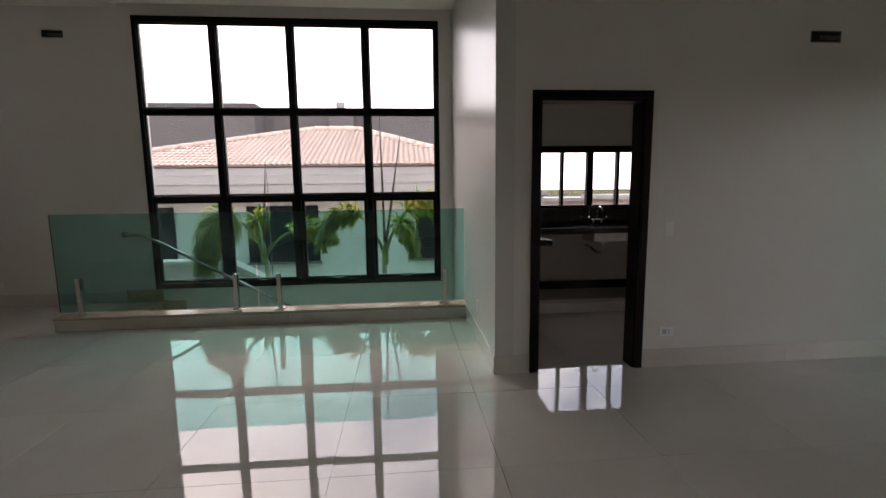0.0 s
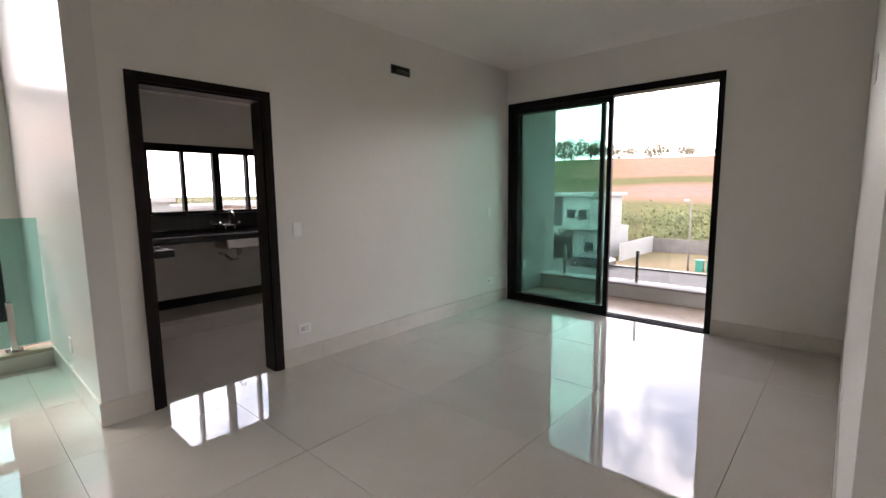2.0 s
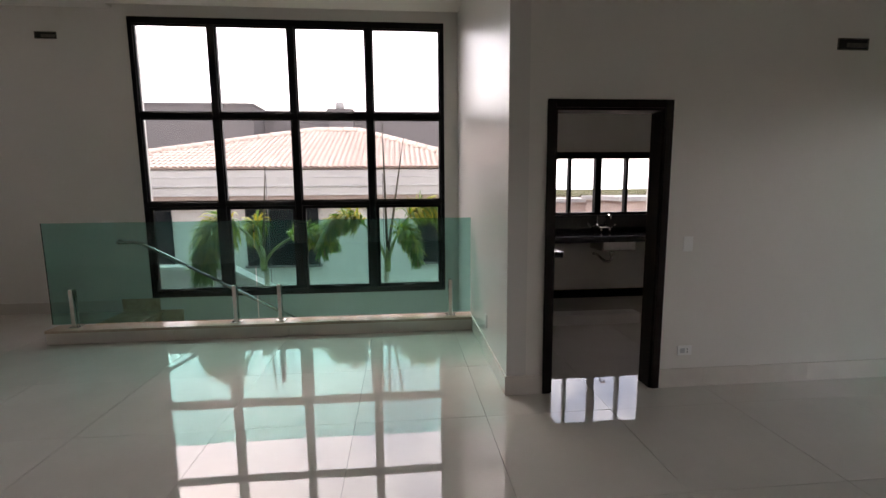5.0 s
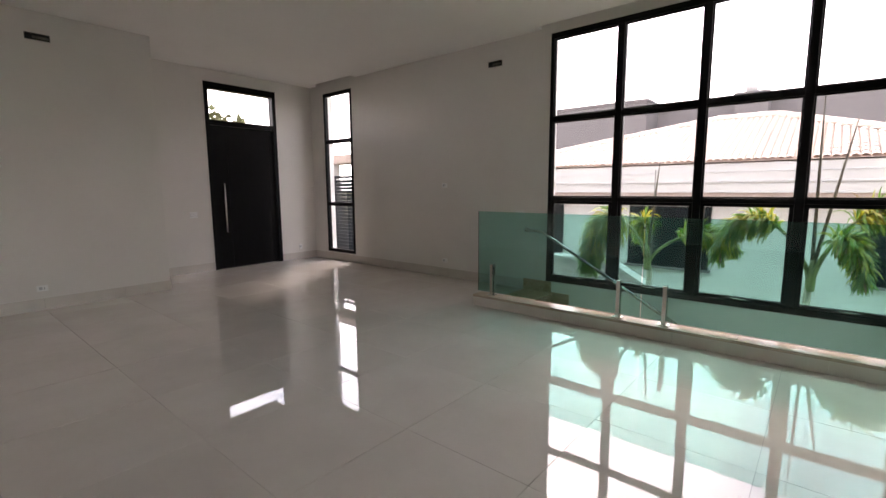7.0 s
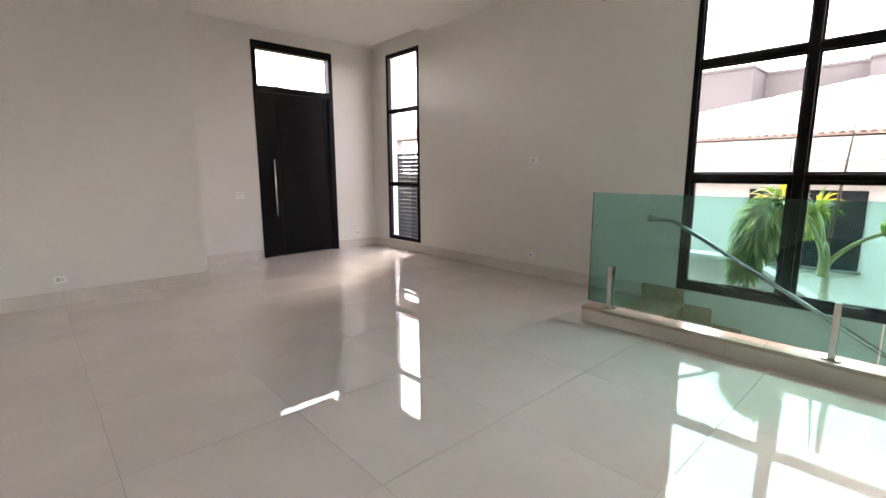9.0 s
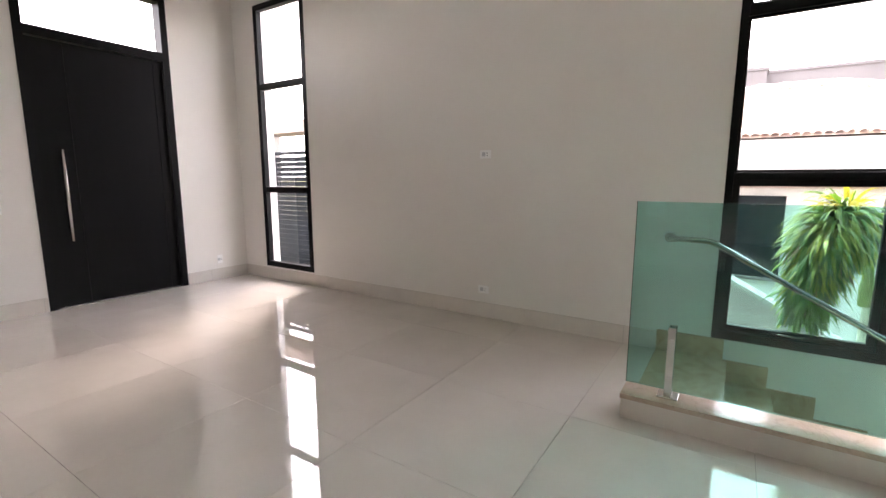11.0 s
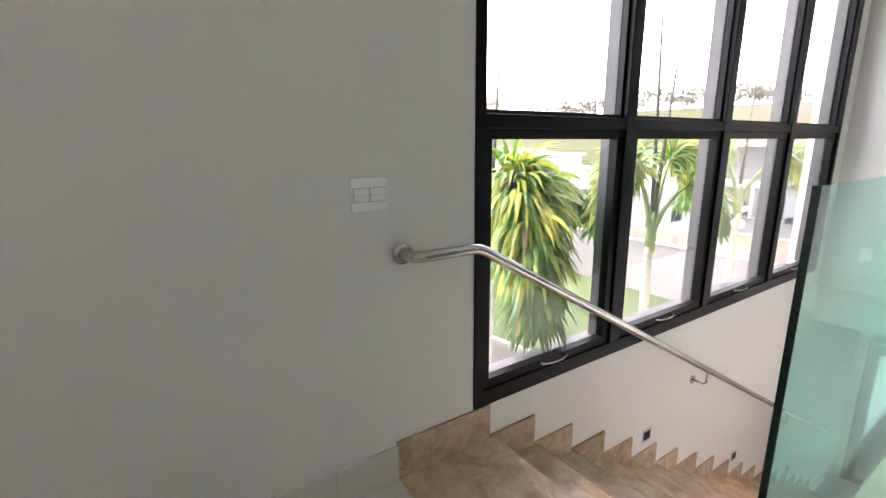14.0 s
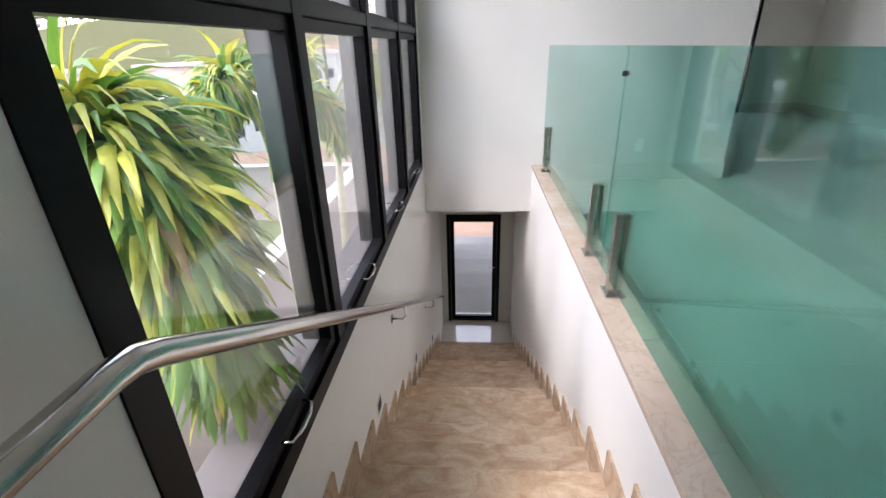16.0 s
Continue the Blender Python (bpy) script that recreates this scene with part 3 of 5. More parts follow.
def big_window():
    x0, x1, z0, z1 = WIN
    w = thing("window_1", (-0.657, YN, z0), "large black aluminium grid window over the stairs", "window", kind="structure")
    fy0, fy1 = YN - 0.006, YN + 0.062
    fw, fb = 0.05, 0.07
    part("window_frame", boxes((x0, x0 + fw, fy0, fy1, z0, z1), (x1 - fw, x1, fy0, fy1, z0, z1), (x0 + fw, x1 - fw, fy0, fy1, z0, z0 + fb), (x0 + fw, x1 - fw, fy0, fy1, z1 - 0.075, z1)), M_BLACK, w)
    part("window_sill", boxes((x0 + 0.002, x1 - 0.002, fy1 + 0.008, YN + 0.26, z0, z0 + 0.02), bevel=0.004), M_GREYHOUSE, w, "grey stone outer sill")
    step = (x1 - x0) / 4
    r1, r2 = 2.525, 1.398
    for k in (1, 2, 3):
        c = x0 + step * k
        part("mullion", boxes((c - 0.04, c + 0.04, fy0, fy1, z0 + fb, z1 - 0.075), bevel=0.004), M_BLACK, w)
    for c in (x0 + step, x0 + 2 * step, x0 + 3 * step, x1 - 0.036):
        part("outer_fin", boxes((c - 0.034, c + 0.034, fy1 + 0.01, YN + 0.145, z0 + fb, z1 - 0.075), bevel=0.003), M_FIN, w, "outer side of the mullion, coloured paler for daylight")
    for k in range(4):
        a = x0 + (fw if k == 0 else step * k + 0.04)
        b = x0 + (step * 4 - fw if k == 3 else step * (k + 1) - 0.04)
        part("transom", boxes((a, b, fy0 + 0.002, fy1 - 0.002, r1 - 0.035, r1 + 0.035), bevel=0.003), M_BLACK, w)
        part("transom", boxes((a, b, fy0 + 0.002, fy1 - 0.002, r2 - 0.027, r2 + 0.027), bevel=0.003), M_BLACK, w)
        for lo, hi in ((r1 + 0.035, z1 - 0.075), (r2 + 0.027, r1 - 0.035)):
            part("glazing_bead", boxes((a, a + 0.018, YN + 0.022, YN + 0.05, lo, hi), (b - 0.018, b, YN + 0.022, YN + 0.05, lo, hi), (a + 0.018, b - 0.018, YN + 0.022, YN + 0.05, lo, lo + 0.018), (a + 0.018, b - 0.018, YN + 0.022, YN + 0.05, hi - 0.018, hi)), M_BLACK, w)
            pane(w, a + 0.01, b - 0.01, YN + 0.035, lo + 0.01, hi - 0.01)
        lo, hi, s = z0 + fb + 0.004, r2 - 0.031, 0.04
        a, b = a + 0.004, b - 0.004
        sash = part("sash", boxes((a, a + s, YN + 0.01, YN + 0.055, lo, hi), (b - s, b, YN + 0.01, YN + 0.055, lo, hi), (a + s, b - s, YN + 0.01, YN + 0.055, lo, lo + s), (a + s, b - s, YN + 0.01, YN + 0.055, hi - s, hi)), M_BLACK, w, "opening lower sash")
        pane(sash, a + s - 0.008, b - s + 0.008, YN + 0.035, lo + s - 0.008, hi - s + 0.008)
        part("rebate", boxes((a - 0.004, a + 0.02, YN + 0.057, YN + 0.068, lo - 0.004, hi + 0.004), (b - 0.02, b + 0.004, YN + 0.057, YN + 0.068, lo - 0.004, hi + 0.004),
                             (a + 0.02, b - 0.02, YN + 0.057, YN + 0.068, lo - 0.004, lo + 0.02), (a + 0.02, b - 0.02, YN + 0.057, YN + 0.068, hi - 0.02, hi + 0.004)), M_BLACK, w)
        m = (a + b) / 2
        bm = bmesh.new()
        tube(bm, [(m - 0.085, YN + 0.012, lo + 0.03), (m - 0.08, YN - 0.02, lo + 0.03), (m - 0.03, YN - 0.034, lo + 0.03), (m + 0.03, YN - 0.034, lo + 0.03), (m + 0.08, YN - 0.02, lo + 0.03), (m + 0.085, YN + 0.012, lo + 0.03)], 0.0045, 8)
        part("sash_handle", bm, M_STEEL, sash)
    return w


def tall_window():
    x0, x1, z0, z1 = SIDE
    w = thing("window_2", ((x0 + x1) / 2, YN, z0), "tall narrow black aluminium window beside the front door", "window", kind="structure")
    y0, y1, fw = YN - 0.006, YN + 0.062, 0.07
    part("window_frame", boxes((x0, x0 + fw, y0, y1, z0, z1), (x1 - fw, x1, y0, y1, z0, z1), (x0 + fw, x1 - fw, y0, y1, z0, z0 + fw), (x0 + fw, x1 - fw, y0, y1, z1 - fw, z1)), M_BLACK, w)
    zs = (z0 + fw, 1.235, 2.575, z1 - fw)
    for r in zs[1:3]:
        part("transom", boxes((x0 + fw, x1 - fw, y0 + 0.002, y1 - 0.002, r - 0.04, r + 0.04), bevel=0.004), M_BLACK, w)
    for k in range(3):
        lo = zs[k] + (0.04 if k else 0)
        hi = zs[k + 1] - (0.04 if k < 2 else 0)
        pane(w, x0 + fw, x1 - fw, YN + 0.03, lo, hi)
    return w


def kitchen_window():
    x0, x1, z0, z1 = KWIN
    w = thing("window_3", ((x0 + x1) / 2, YN, z0), "black four-leaf sliding kitchen window over the sink", "window", kind="structure")
    y0, y1 = YN - 0.006, YN + 0.1
    part("window_frame", boxes((x0 - 0.03, x0 + 0.04, y0, y1, z0, z1), (x1 - 0.04, x1 + 0.03, y0, y1, z0, z1), (x0 + 0.04, x1 - 0.04, y0, y1, z0, z0 + 0.035), (x0 + 0.04, x1 - 0.04, y0, y1, z1 - 0.09, z1)), M_BLACK, w)
    for c, h in ((3.05, 0.02), (3.46, 0.045), (3.875, 0.02)):
        part("mullion", boxes((c - h, c + h, y0 + 0.01, y1 - 0.01, z0 + 0.035, z1 - 0.09), bevel=0.003), M_BLACK, w)
    for a, b in ((x0 + 0.04, 3.03), (3.07, 3.415), (3.505, 3.855), (3.895, x1 - 0.04)):
        pane(w, a, b, YN + 0.05, z0 + 0.035, z1 - 0.09)
    return w


big_window()
tall_window()
kitchen_window()


# ---- doors ----
def front_door():
    y0, y1, z1 = 4.43, 5.869, 3.567
    d = thing("door_1", (XW, 5.15, 0), "closed black pivot front door with a glass transom", "door", kind="structure")
    fx0, fx1 = XW - 0.14, XW + 0.012
    part("door_frame", boxes((fx0, fx1, y0, y0 + 0.075, 0, z1), (fx0, fx1, y1 - 0.075, y1, 0, z1), (fx0, fx1, y0 + 0.075, y1 - 0.075, z1 - 0.12, z1), (fx0, fx1, y0 + 0.075, y1 - 0.075, 2.78, 2.875)), M_BLACK, d)
    part("threshold", boxes((fx0, fx1, y0 + 0.075, y1 - 0.075, -0.01, 0.004)), M_STEEL, d)
    leaf = part("door_leaf", boxes((XW - 0.09, XW - 0.035, y0 + 0.08, y1 - 0.08, 0.008, 2.775), bevel=0.004), M_DOORBLK, d)
    for a, b in ((y0 + 0.08, y0 + 0.38), (y0 + 0.386, y1 - 0.19), (y1 - 0.184, y1 - 0.08)):
        part("door_board", boxes((XW - 0.035, XW - 0.029, a + 0.002, b, 0.01, 2.77)), M_DOORBLK, leaf)
    bm = bmesh.new()
    hy = y0 + 0.265
    tube(bm, [(XW + 0.03, hy, 0.72), (XW + 0.03, hy, 1.68)], 0.019, 14)
    for z in (0.86, 1.54):
        tube(bm, [(XW - 0.03, hy, z), (XW + 0.03, hy, z)], 0.012, 10)
    part("pull_handle", bm, M_STEEL, leaf, "long brushed steel pull handle")
    p = part("transom_pane", boxes((XW - 0.083, XW - 0.077, y0 + 0.075, y1 - 0.075, 2.875, z1 - 0.12)), G_CLEAR, d)
    p.visible_shadow = False


def kitchen_door():
    d = thing("door_2", (2.222, YK, 0), "open doorway lined in dark-stained wood to the kitchen", "door frame", kind="structure")
    x0, x1, zt = 1.752, 2.692, 2.2
    j0, j1, jt = 1.80, 2.645, 2.155
    for ya, yb in ((YK - 0.018, YK), (YK + 0.15, YK + 0.168)):
        part("casing", boxes((x0, j0 + 0.012, ya, yb, 0, zt), bevel=0.003), M_DARKWOOD, d)
        part("casing", boxes((j1 - 0.012, x1, ya, yb, 0, zt), bevel=0.003), M_DARKWOOD, d)
        part("casing", boxes((j0 + 0.012, j1 - 0.012, ya, yb, jt - 0.012, zt), bevel=0.003), M_DARKWOOD, d)
    part("jamb", boxes((j0, j0 + 0.03, YK, YK + 0.15, 0, jt)), M_DARKWOOD, d)
    part("jamb", boxes((j1 - 0.03, j1, YK, YK + 0.15, 0, jt)), M_DARKWOOD, d)
    part("head", boxes((j0 + 0.03, j1 - 0.03, YK, YK + 0.15, jt - 0.03, jt)), M_DARKWOOD, d)
    return d


def sliding_door():
    y0, y1, zt = 1.37, 3.772, 2.53
    d = thing("door_3", (XE, 2.57, 0), "half-open black aluminium sliding door with green glass", "sliding door", kind="structure")
    a, b = XE - 0.01, XE + 0.14
    part("door_frame", boxes((a, b, y0, y0 + 0.055, 0, zt), (a, b, y1 - 0.075, y1, 0, zt), (a, b, y0 + 0.055, y1 - 0.075, zt - 0.075, zt)), M_BLACK, d)
    part("track", boxes((a, b, y0 + 0.055, y1 - 0.075, -0.01, 0.012), (a + 0.035, a + 0.045, y0 + 0.055, y1 - 0.075, 0.012, 0.022), (a + 0.095, a + 0.105, y0 + 0.055, y1 - 0.075, 0.012, 0.022)), M_BLACK, d)
    for xa, s0, s1 in ((XE + 0.008, 2.425, 3.72), (XE + 0.075, 2.535, 3.695)):
        leaf = part("sliding_leaf", boxes((xa, xa + 0.04, s0, s0 + 0.052, 0.022, zt - 0.075), (xa, xa + 0.04, s1 - 0.085, s1, 0.022, zt - 0.075), (xa, xa + 0.04, s0 + 0.052, s1 - 0.085, 0.022, 0.105), (xa, xa + 0.04, s0 + 0.052, s1 - 0.085, zt - 0.135, zt - 0.075)), M_BLACK, d)
        g = part("pane", boxes((xa + 0.017, xa + 0.023, s0 + 0.047, s1 - 0.08, 0.1, zt - 0.13)), G_SLIDE, leaf, "green tinted glass")
        g.visible_shadow = False


def lower_door():
    x, y0, y1, zt = 3.2, 5.845, 6.65, -1.0
    d = thing("door_4", (x, 6.25, LOWER), "black framed glass door at the foot of the stairs", "door", kind="structure")
    part("door_frame", boxes((x - 0.01, x + 0.09, y0, y0 + 0.05, LOWER, zt), (x - 0.01, x + 0.09, y1 - 0.05, y1, LOWER, zt), (x - 0.01, x + 0.09, y0 + 0.05, y1 - 0.05, zt - 0.05, zt)), M_BLACK, d)
    a, b, lo, hi = y0 + 0.053, y1 - 0.053, LOWER + 0.008, zt - 0.053
    leaf = part("door_leaf", boxes((x + 0.01, x + 0.06, a, a + 0.06, lo, hi), (x + 0.01, x + 0.06, b - 0.06, b, lo, hi), (x + 0.01, x + 0.06, a + 0.06, b - 0.06, lo, lo + 0.09), (x + 0.01, x + 0.06, a + 0.06, b - 0.06, hi - 0.07, hi)), M_BLACK, d)
    g = part("pane", boxes((x + 0.032, x + 0.038, a + 0.055, b - 0.055, lo + 0.085, hi - 0.065)), G_CLEAR, leaf)
    g.visible_shadow = False
    bm = bmesh.new()
    tube(bm, [(x + 0.01, a + 0.03, LOWER + 1.0), (x - 0.035, a + 0.03, LOWER + 1.0), (x - 0.04, a + 0.06, LOWER + 1.0), (x - 0.04, a + 0.13, LOWER + 1.0)], 0.009, 8)
    part("door_handle", bm, M_STEEL, leaf)


front_door()
kitchen_door()
sliding_door()
lower_door()


# ---- sockets, switches, wall boxes ----
def plate(name, pos, normal, w, h, label, category, kind="socket", group=""):
    """A wall plate with its inserts, facing along the normal (a unit axis)."""
    t = thing(name, pos, label, category, group)
    n = Vector(normal)
    up = Vector((0, 0, 1))
    s = up.cross(n)
    basis = Matrix((s, up, n)).transposed().to_4x4()
    m = Matrix.Translation(pos) @ basis

    def add(pn, bm, material, parent, lab=""):
        bmesh.ops.transform(bm, matrix=m, verts=bm.verts)
        return part(pn, bm, material, parent, lab)

    pl = add("cover_plate", boxes((-w / 2, w / 2, -h / 2, h / 2, 0, 0.008), bevel=0.003), M_PLASTIC, t)
    if kind == "switch":
        for a in (-0.03, 0.03):
            add("rocker", boxes((a - 0.027, a + 0.027, -0.002, 0.021, 0.008, 0.0115), bevel=0.0015), M_PLASTIC, pl)
            add("rocker", boxes((a - 0.027, a + 0.027, -0.023, -0.003, 0.008, 0.0105), bevel=0.0015), M_PLASTIC, pl)
        add("rocker_gap", boxes((-0.06, 0.06, -0.026, 0.024, 0.008, 0.0085)), M_PLASTIC2, pl)
    elif kind == "socket":
        add("insert", boxes((-0.036, 0.0, -0.019, 0.019, 0.008, 0.0105), bevel=0.0015), M_PLASTIC2, pl)
        add("insert", boxes((0.004, 0.036, -0.019, 0.019, 0.008, 0.0105), bevel=0.0015), M_PLASTIC, pl)
        for dz in (-0.011, 0.011):
            # black discs stand for the shade in the pin holes
            bm = bmesh.new()
            tube(bm, [(0.02, dz, 0.0104), (0.02, dz, 0.0112)], 0.0045, 10)
            add("socket_hole_shade", bm, M_HOLE, pl)
    return t


N, S, E_, W_ = (0, -1, 0), (0, 1, 0), (-1, 0, 0), (1, 0, 0)
plate("light_switch", (-3.058, YN, 1.147), N, 0.135, 0.115, "white double light switch beside the stair handrail", "light switch", "switch")
plate("socket", (-4.582, YN, 1.612), N, 0.118, 0.078, "white wall socket high on the wall", "socket", group="wall sockets")
plate("socket", (-4.584, YN, 0.285), N, 0.118, 0.078, "white wall socket above the skirting", "socket", group="wall sockets")
plate("socket", (2.896, YK, 0.297), N, 0.118, 0.078, "white wall socket beside the kitchen doorway", "socket", group="wall sockets")
plate("socket", (5.55, YK, 0.30), N, 0.118, 0.078, "white wall socket by the sliding door", "socket", group="wall sockets")
plate("light_switch", (2.872, YK, 1.141), N, 0.075, 0.115, "white light switch beside the kitchen doorway", "light switch", "blank")
plate("light_switch", (5.537, YK, 1.177), N, 0.075, 0.115, "white light switch by the sliding door", "light switch", "blank")
plate("socket", (XJ, 1.685, 0.286), W_, 0.118, 0.078, "white wall socket above the skirting", "socket", group="wall sockets")
plate("light_switch", (XW, 4.098, 1.091), W_, 0.135, 0.115, "white double light switch beside the front door", "light switch", "switch")
plate("socket", (XW, 6.326, 0.279), W_, 0.078, 0.118, "white wall socket in the entrance corner", "socket", group="wall sockets")
plate("socket", (XK, 4.62, 0.344), E_, 0.078, 0.118, "white wall socket beside the stair kerb", "socket", "blank", group="wall sockets")
plate("wall_plate", (3.9, YS, 1.98), S, 0.118, 0.118, "blank white wall plate", "wall plate", "blank")
plate("socket", (4.1, YS, 0.3), S, 0.118, 0.078, "white wall socket above the skirting", "socket", group="wall sockets")


def wall_box(pos, axis, label):
    """An outlet for air-conditioning pipes, its recess a flat sheet painted as black shade."""
    t = thing("pipe_outlet", pos, label, "pipe outlet", "air-conditioning outlets")
    x, y, z = pos
    h, w, dp = 0.042, 0.125, 0.004
    rows = [(-w, w, h - 0.008, h), (-w, w, -h, -h + 0.008), (-w, -w + 0.008, -h + 0.008, h - 0.008), (w - 0.008, w, -h + 0.008, h - 0.008)]
    def put(a0, a1, z0, z1, d0, d1):
        return (x + a0, x + a1, y - d1, y - d0, z + z0, z + z1) if axis == "x" else (x + d0, x + d1, y + a0, y + a1, z + z0, z + z1)
    part("rim", boxes(*[put(*r, 0.0, 0.006) for r in rows]), M_COPPERBOX, t)
    part("recess_shade", boxes(put(-w + 0.008, w - 0.008, -h + 0.008, h - 0.008, 0.0, 0.002)), M_HOLE, t)
    part("pipe_end", boxes(put(-0.05, 0.11, -0.022, 0.008, 0.002, 0.007)), M_COPPERBOX, t)


wall_box((4.07, YK, 2.612), "x", "grey recessed pipe outlet high on the kitchen wall")
wall_box((-3.55, YN, 3.46), "x", "grey recessed pipe outlet beside the grid window")
wall_box((XJ, 1.93, 3.48), "y", "grey recessed pipe outlet high on the wall")

for x, z in ((-1.2, -0.522), (0.166, -1.268), (1.53, -2.014)):
    t = thing("step_light", (x, YN, z), "small dark recessed stair light box in the wall", "step light", "stair lights")
    part("rim", boxes((x - 0.045, x + 0.045, YN - 0.004, YN, z - 0.045, z + 0.045), bevel=0.0015), M_PLASTIC2, t)
    # black sheet painted in for the shade inside the light box
    part("opening", boxes((x - 0.035, x + 0.035, YN - 0.006, YN - 0.004, z - 0.03, z + 0.03)), M_HOLE, t)

# ---- kitchen ----
worktop = thing("kitchen_worktop", (3.7, 6.43, 0.95), "long black granite worktop under the kitchen window", "worktop")
part("slab", boxes((XK + 0.15, 5.0, 6.13, YN, 0.91, 0.95), bevel=0.003), M_GRANITE, worktop)
part("front_apron", boxes((XK + 0.15, 5.0, 6.13, 6.15, 0.87, 0.91)), M_GRANITE, worktop)
part("splashback", boxes((XK + 0.15, 5.0, YN - 0.02, YN, 0.95, 1.185)), M_GRANITE, worktop)
sink = thing("sink", (3.53, 6.4, 0.87), "stainless steel sink bowl under the granite worktop", "sink")
part("bowl", boxes((3.3, 3.77, 6.2, 6.6, 0.74, 0.91), bevel=0.02), M_STEEL, sink)
bm = bmesh.new()
tube(bm, [(3.53, 6.4, 0.745), (3.53, 6.4, 0.66)], 0.035, 14)
tube(bm, [(3.53, 6.4, 0.68), (3.53, 6.4, 0.60), (3.50, 6.42, 0.57), (3.46, 6.46, 0.57), (3.43, 6.5, 0.60), (3.42, 6.6, 0.64), (3.42, YN, 0.64)], 0.02, 10)
part("drain_trap", bm, M_STEEL, sink)
tap = thing("kitchen_tap", (3.5, 6.62, 0.95), "chrome wall-style kitchen tap with two levers", "tap")
bm = bmesh.new()
tube(bm, [(3.42, 6.58, 1.02), (3.60, 6.58, 1.02)], 0.016, 12)
tube(bm, [(3.45, 6.58, 0.95), (3.45, 6.58, 1.02)], 0.014, 10)
tube(bm, [(3.57, 6.58, 0.95), (3.57, 6.58, 1.02)], 0.014, 10)
part("body", bm, M_STEEL, tap)
bm = bmesh.new()
tube(bm, [(3.51, 6.58, 1.02), (3.51, 6.58, 1.14), (3.51, 6.56, 1.19), (3.51, 6.51, 1.21), (3.51, 6.45, 1.19), (3.51, 6.43, 1.14)], 0.011, 10)
part("spout", bm, M_STEEL, tap)
for x in (3.40, 3.62):
    bm = bmesh.new()
    tube(bm, [(x, 6.58, 1.02), (x + (0.02 if x > 3.5 else -0.02), 6.56, 1.07)], 0.012, 8)
    part("lever", bm, M_STEEL, tap)
island = thing("counter_slab", (2.0, 5.15, 0.89), "black granite slab projecting from the kitchen wall", "worktop")
part("slab", boxes((XK + 0.15, 2.276, 4.83, 5.47, 0.89, 0.95), bevel=0.003), M_GRANITE, island)
structure("baseboard_kitchen_north", boxes((XK + 0.15, XE, YN - 0.015, YN, 0.0, 0.12)), M_GRANITE, "black granite kitchen skirting", "skirting")

# ---- balcony ----
structure("balcony_floor", boxes((XE + 0.2, 7.3, 0.0, 4.1, -0.3, -0.02)), M_TRAVTOP, "beige tiled balcony floor", "floor")
structure("wall_balcony_north", boxes((XE + 0.2, 7.42, 3.9, 4.12, -0.3, 3.05)), M_RENDER, "grey rendered balcony side wall", "wall")
structure("wall_balcony_south", boxes((XE + 0.2, 7.42, -0.2, 0.0, -0.3, 3.05)), M_RENDER, "grey rendered balcony side wall", "wall")
# Unseen slab, set low and deep to hold back sky light from the east.
structure("unseen_balcony_roof", boxes((XE + 0.2, 7.75, -0.2, 4.12, 3.05, 3.25)), M_CONC, "unseen balcony roof slab added to cut sky light", "roof")
bk = thing("balcony_kerb", (7.15, 2.0, -0.02), "low rendered balcony kerb with pale stone coping", "kerb", kind="structure")
part("kerb_wall", boxes((7.05, 7.27, 0.0, 3.9, -0.3, 0.155)), M_STUCCO, bk)
part("coping_slab", boxes((7.02, 7.3, 0.0, 3.9, 0.155, 0.185), bevel=0.003), M_KERB, bk)
br = thing("balcony_railing", (7.15, 2.0, 0.185), "clear glass balcony railing on steel posts", "railing")
for a, b in ((0.02, 1.93), (1.96, 3.88)):
    p = part("glass_panel", boxes((7.155, 7.163, a, b, 0.22, 1.1)), G_CLEAR, br)
    p.visible_shadow = False
for y in (0.5, 2.5, 3.555):
    part("post", boxes((7.12, 7.153, y - 0.02, y + 0.02, 0.185, 0.63), bevel=0.003), M_STEEL, br)
t = thing("garden_tap", (6.65, 3.9, 0.62), "small dark tap on the balcony wall", "tap")
bm = bmesh.new()
tube(bm, [(6.65, 3.9, 0.62), (6.65, 3.82, 0.62), (6.65, 3.80, 0.59)], 0.012, 8)
tube(bm, [(6.62, 3.84, 0.66), (6.68, 3.84, 0.66)], 0.006, 6)
part("body", bm, M_STEEL, t)
plate("socket", (6.55, 3.9, 0.38), N, 0.075, 0.115, "white socket on the balcony wall", "socket", "blank", group="wall sockets")


# ---- outside: ground ----
def terrain(x, y):
    r = math.hypot(x, y)
    az = math.degrees(math.atan2(y, x))
    low = LOWER - 0.12
    s = min(max((x - 14) / 20, 0), 1)
    z = low - 3.1 * s * s * (3 - 2 * s)
    hill = min(max((62 - az) / 25, 0), 1) * min(max((az + 75) / 30, 0), 1) if x > 0 else 0
    k = min(max((r - 75) / 290, 0), 1)
    z += hill * 29 * (k * k * (3 - 2 * k)) ** 0.9
    if r > 90:
        z += 2.2 * noise.noise((x * 0.008, y * 0.008, 0.0)) * min((r - 90) / 100, 1)
        if hill < 0.5:
            k2 = min(max((r - 120) / 900, 0), 1)
            z += -9 * (1 - hill) * k2
    return z


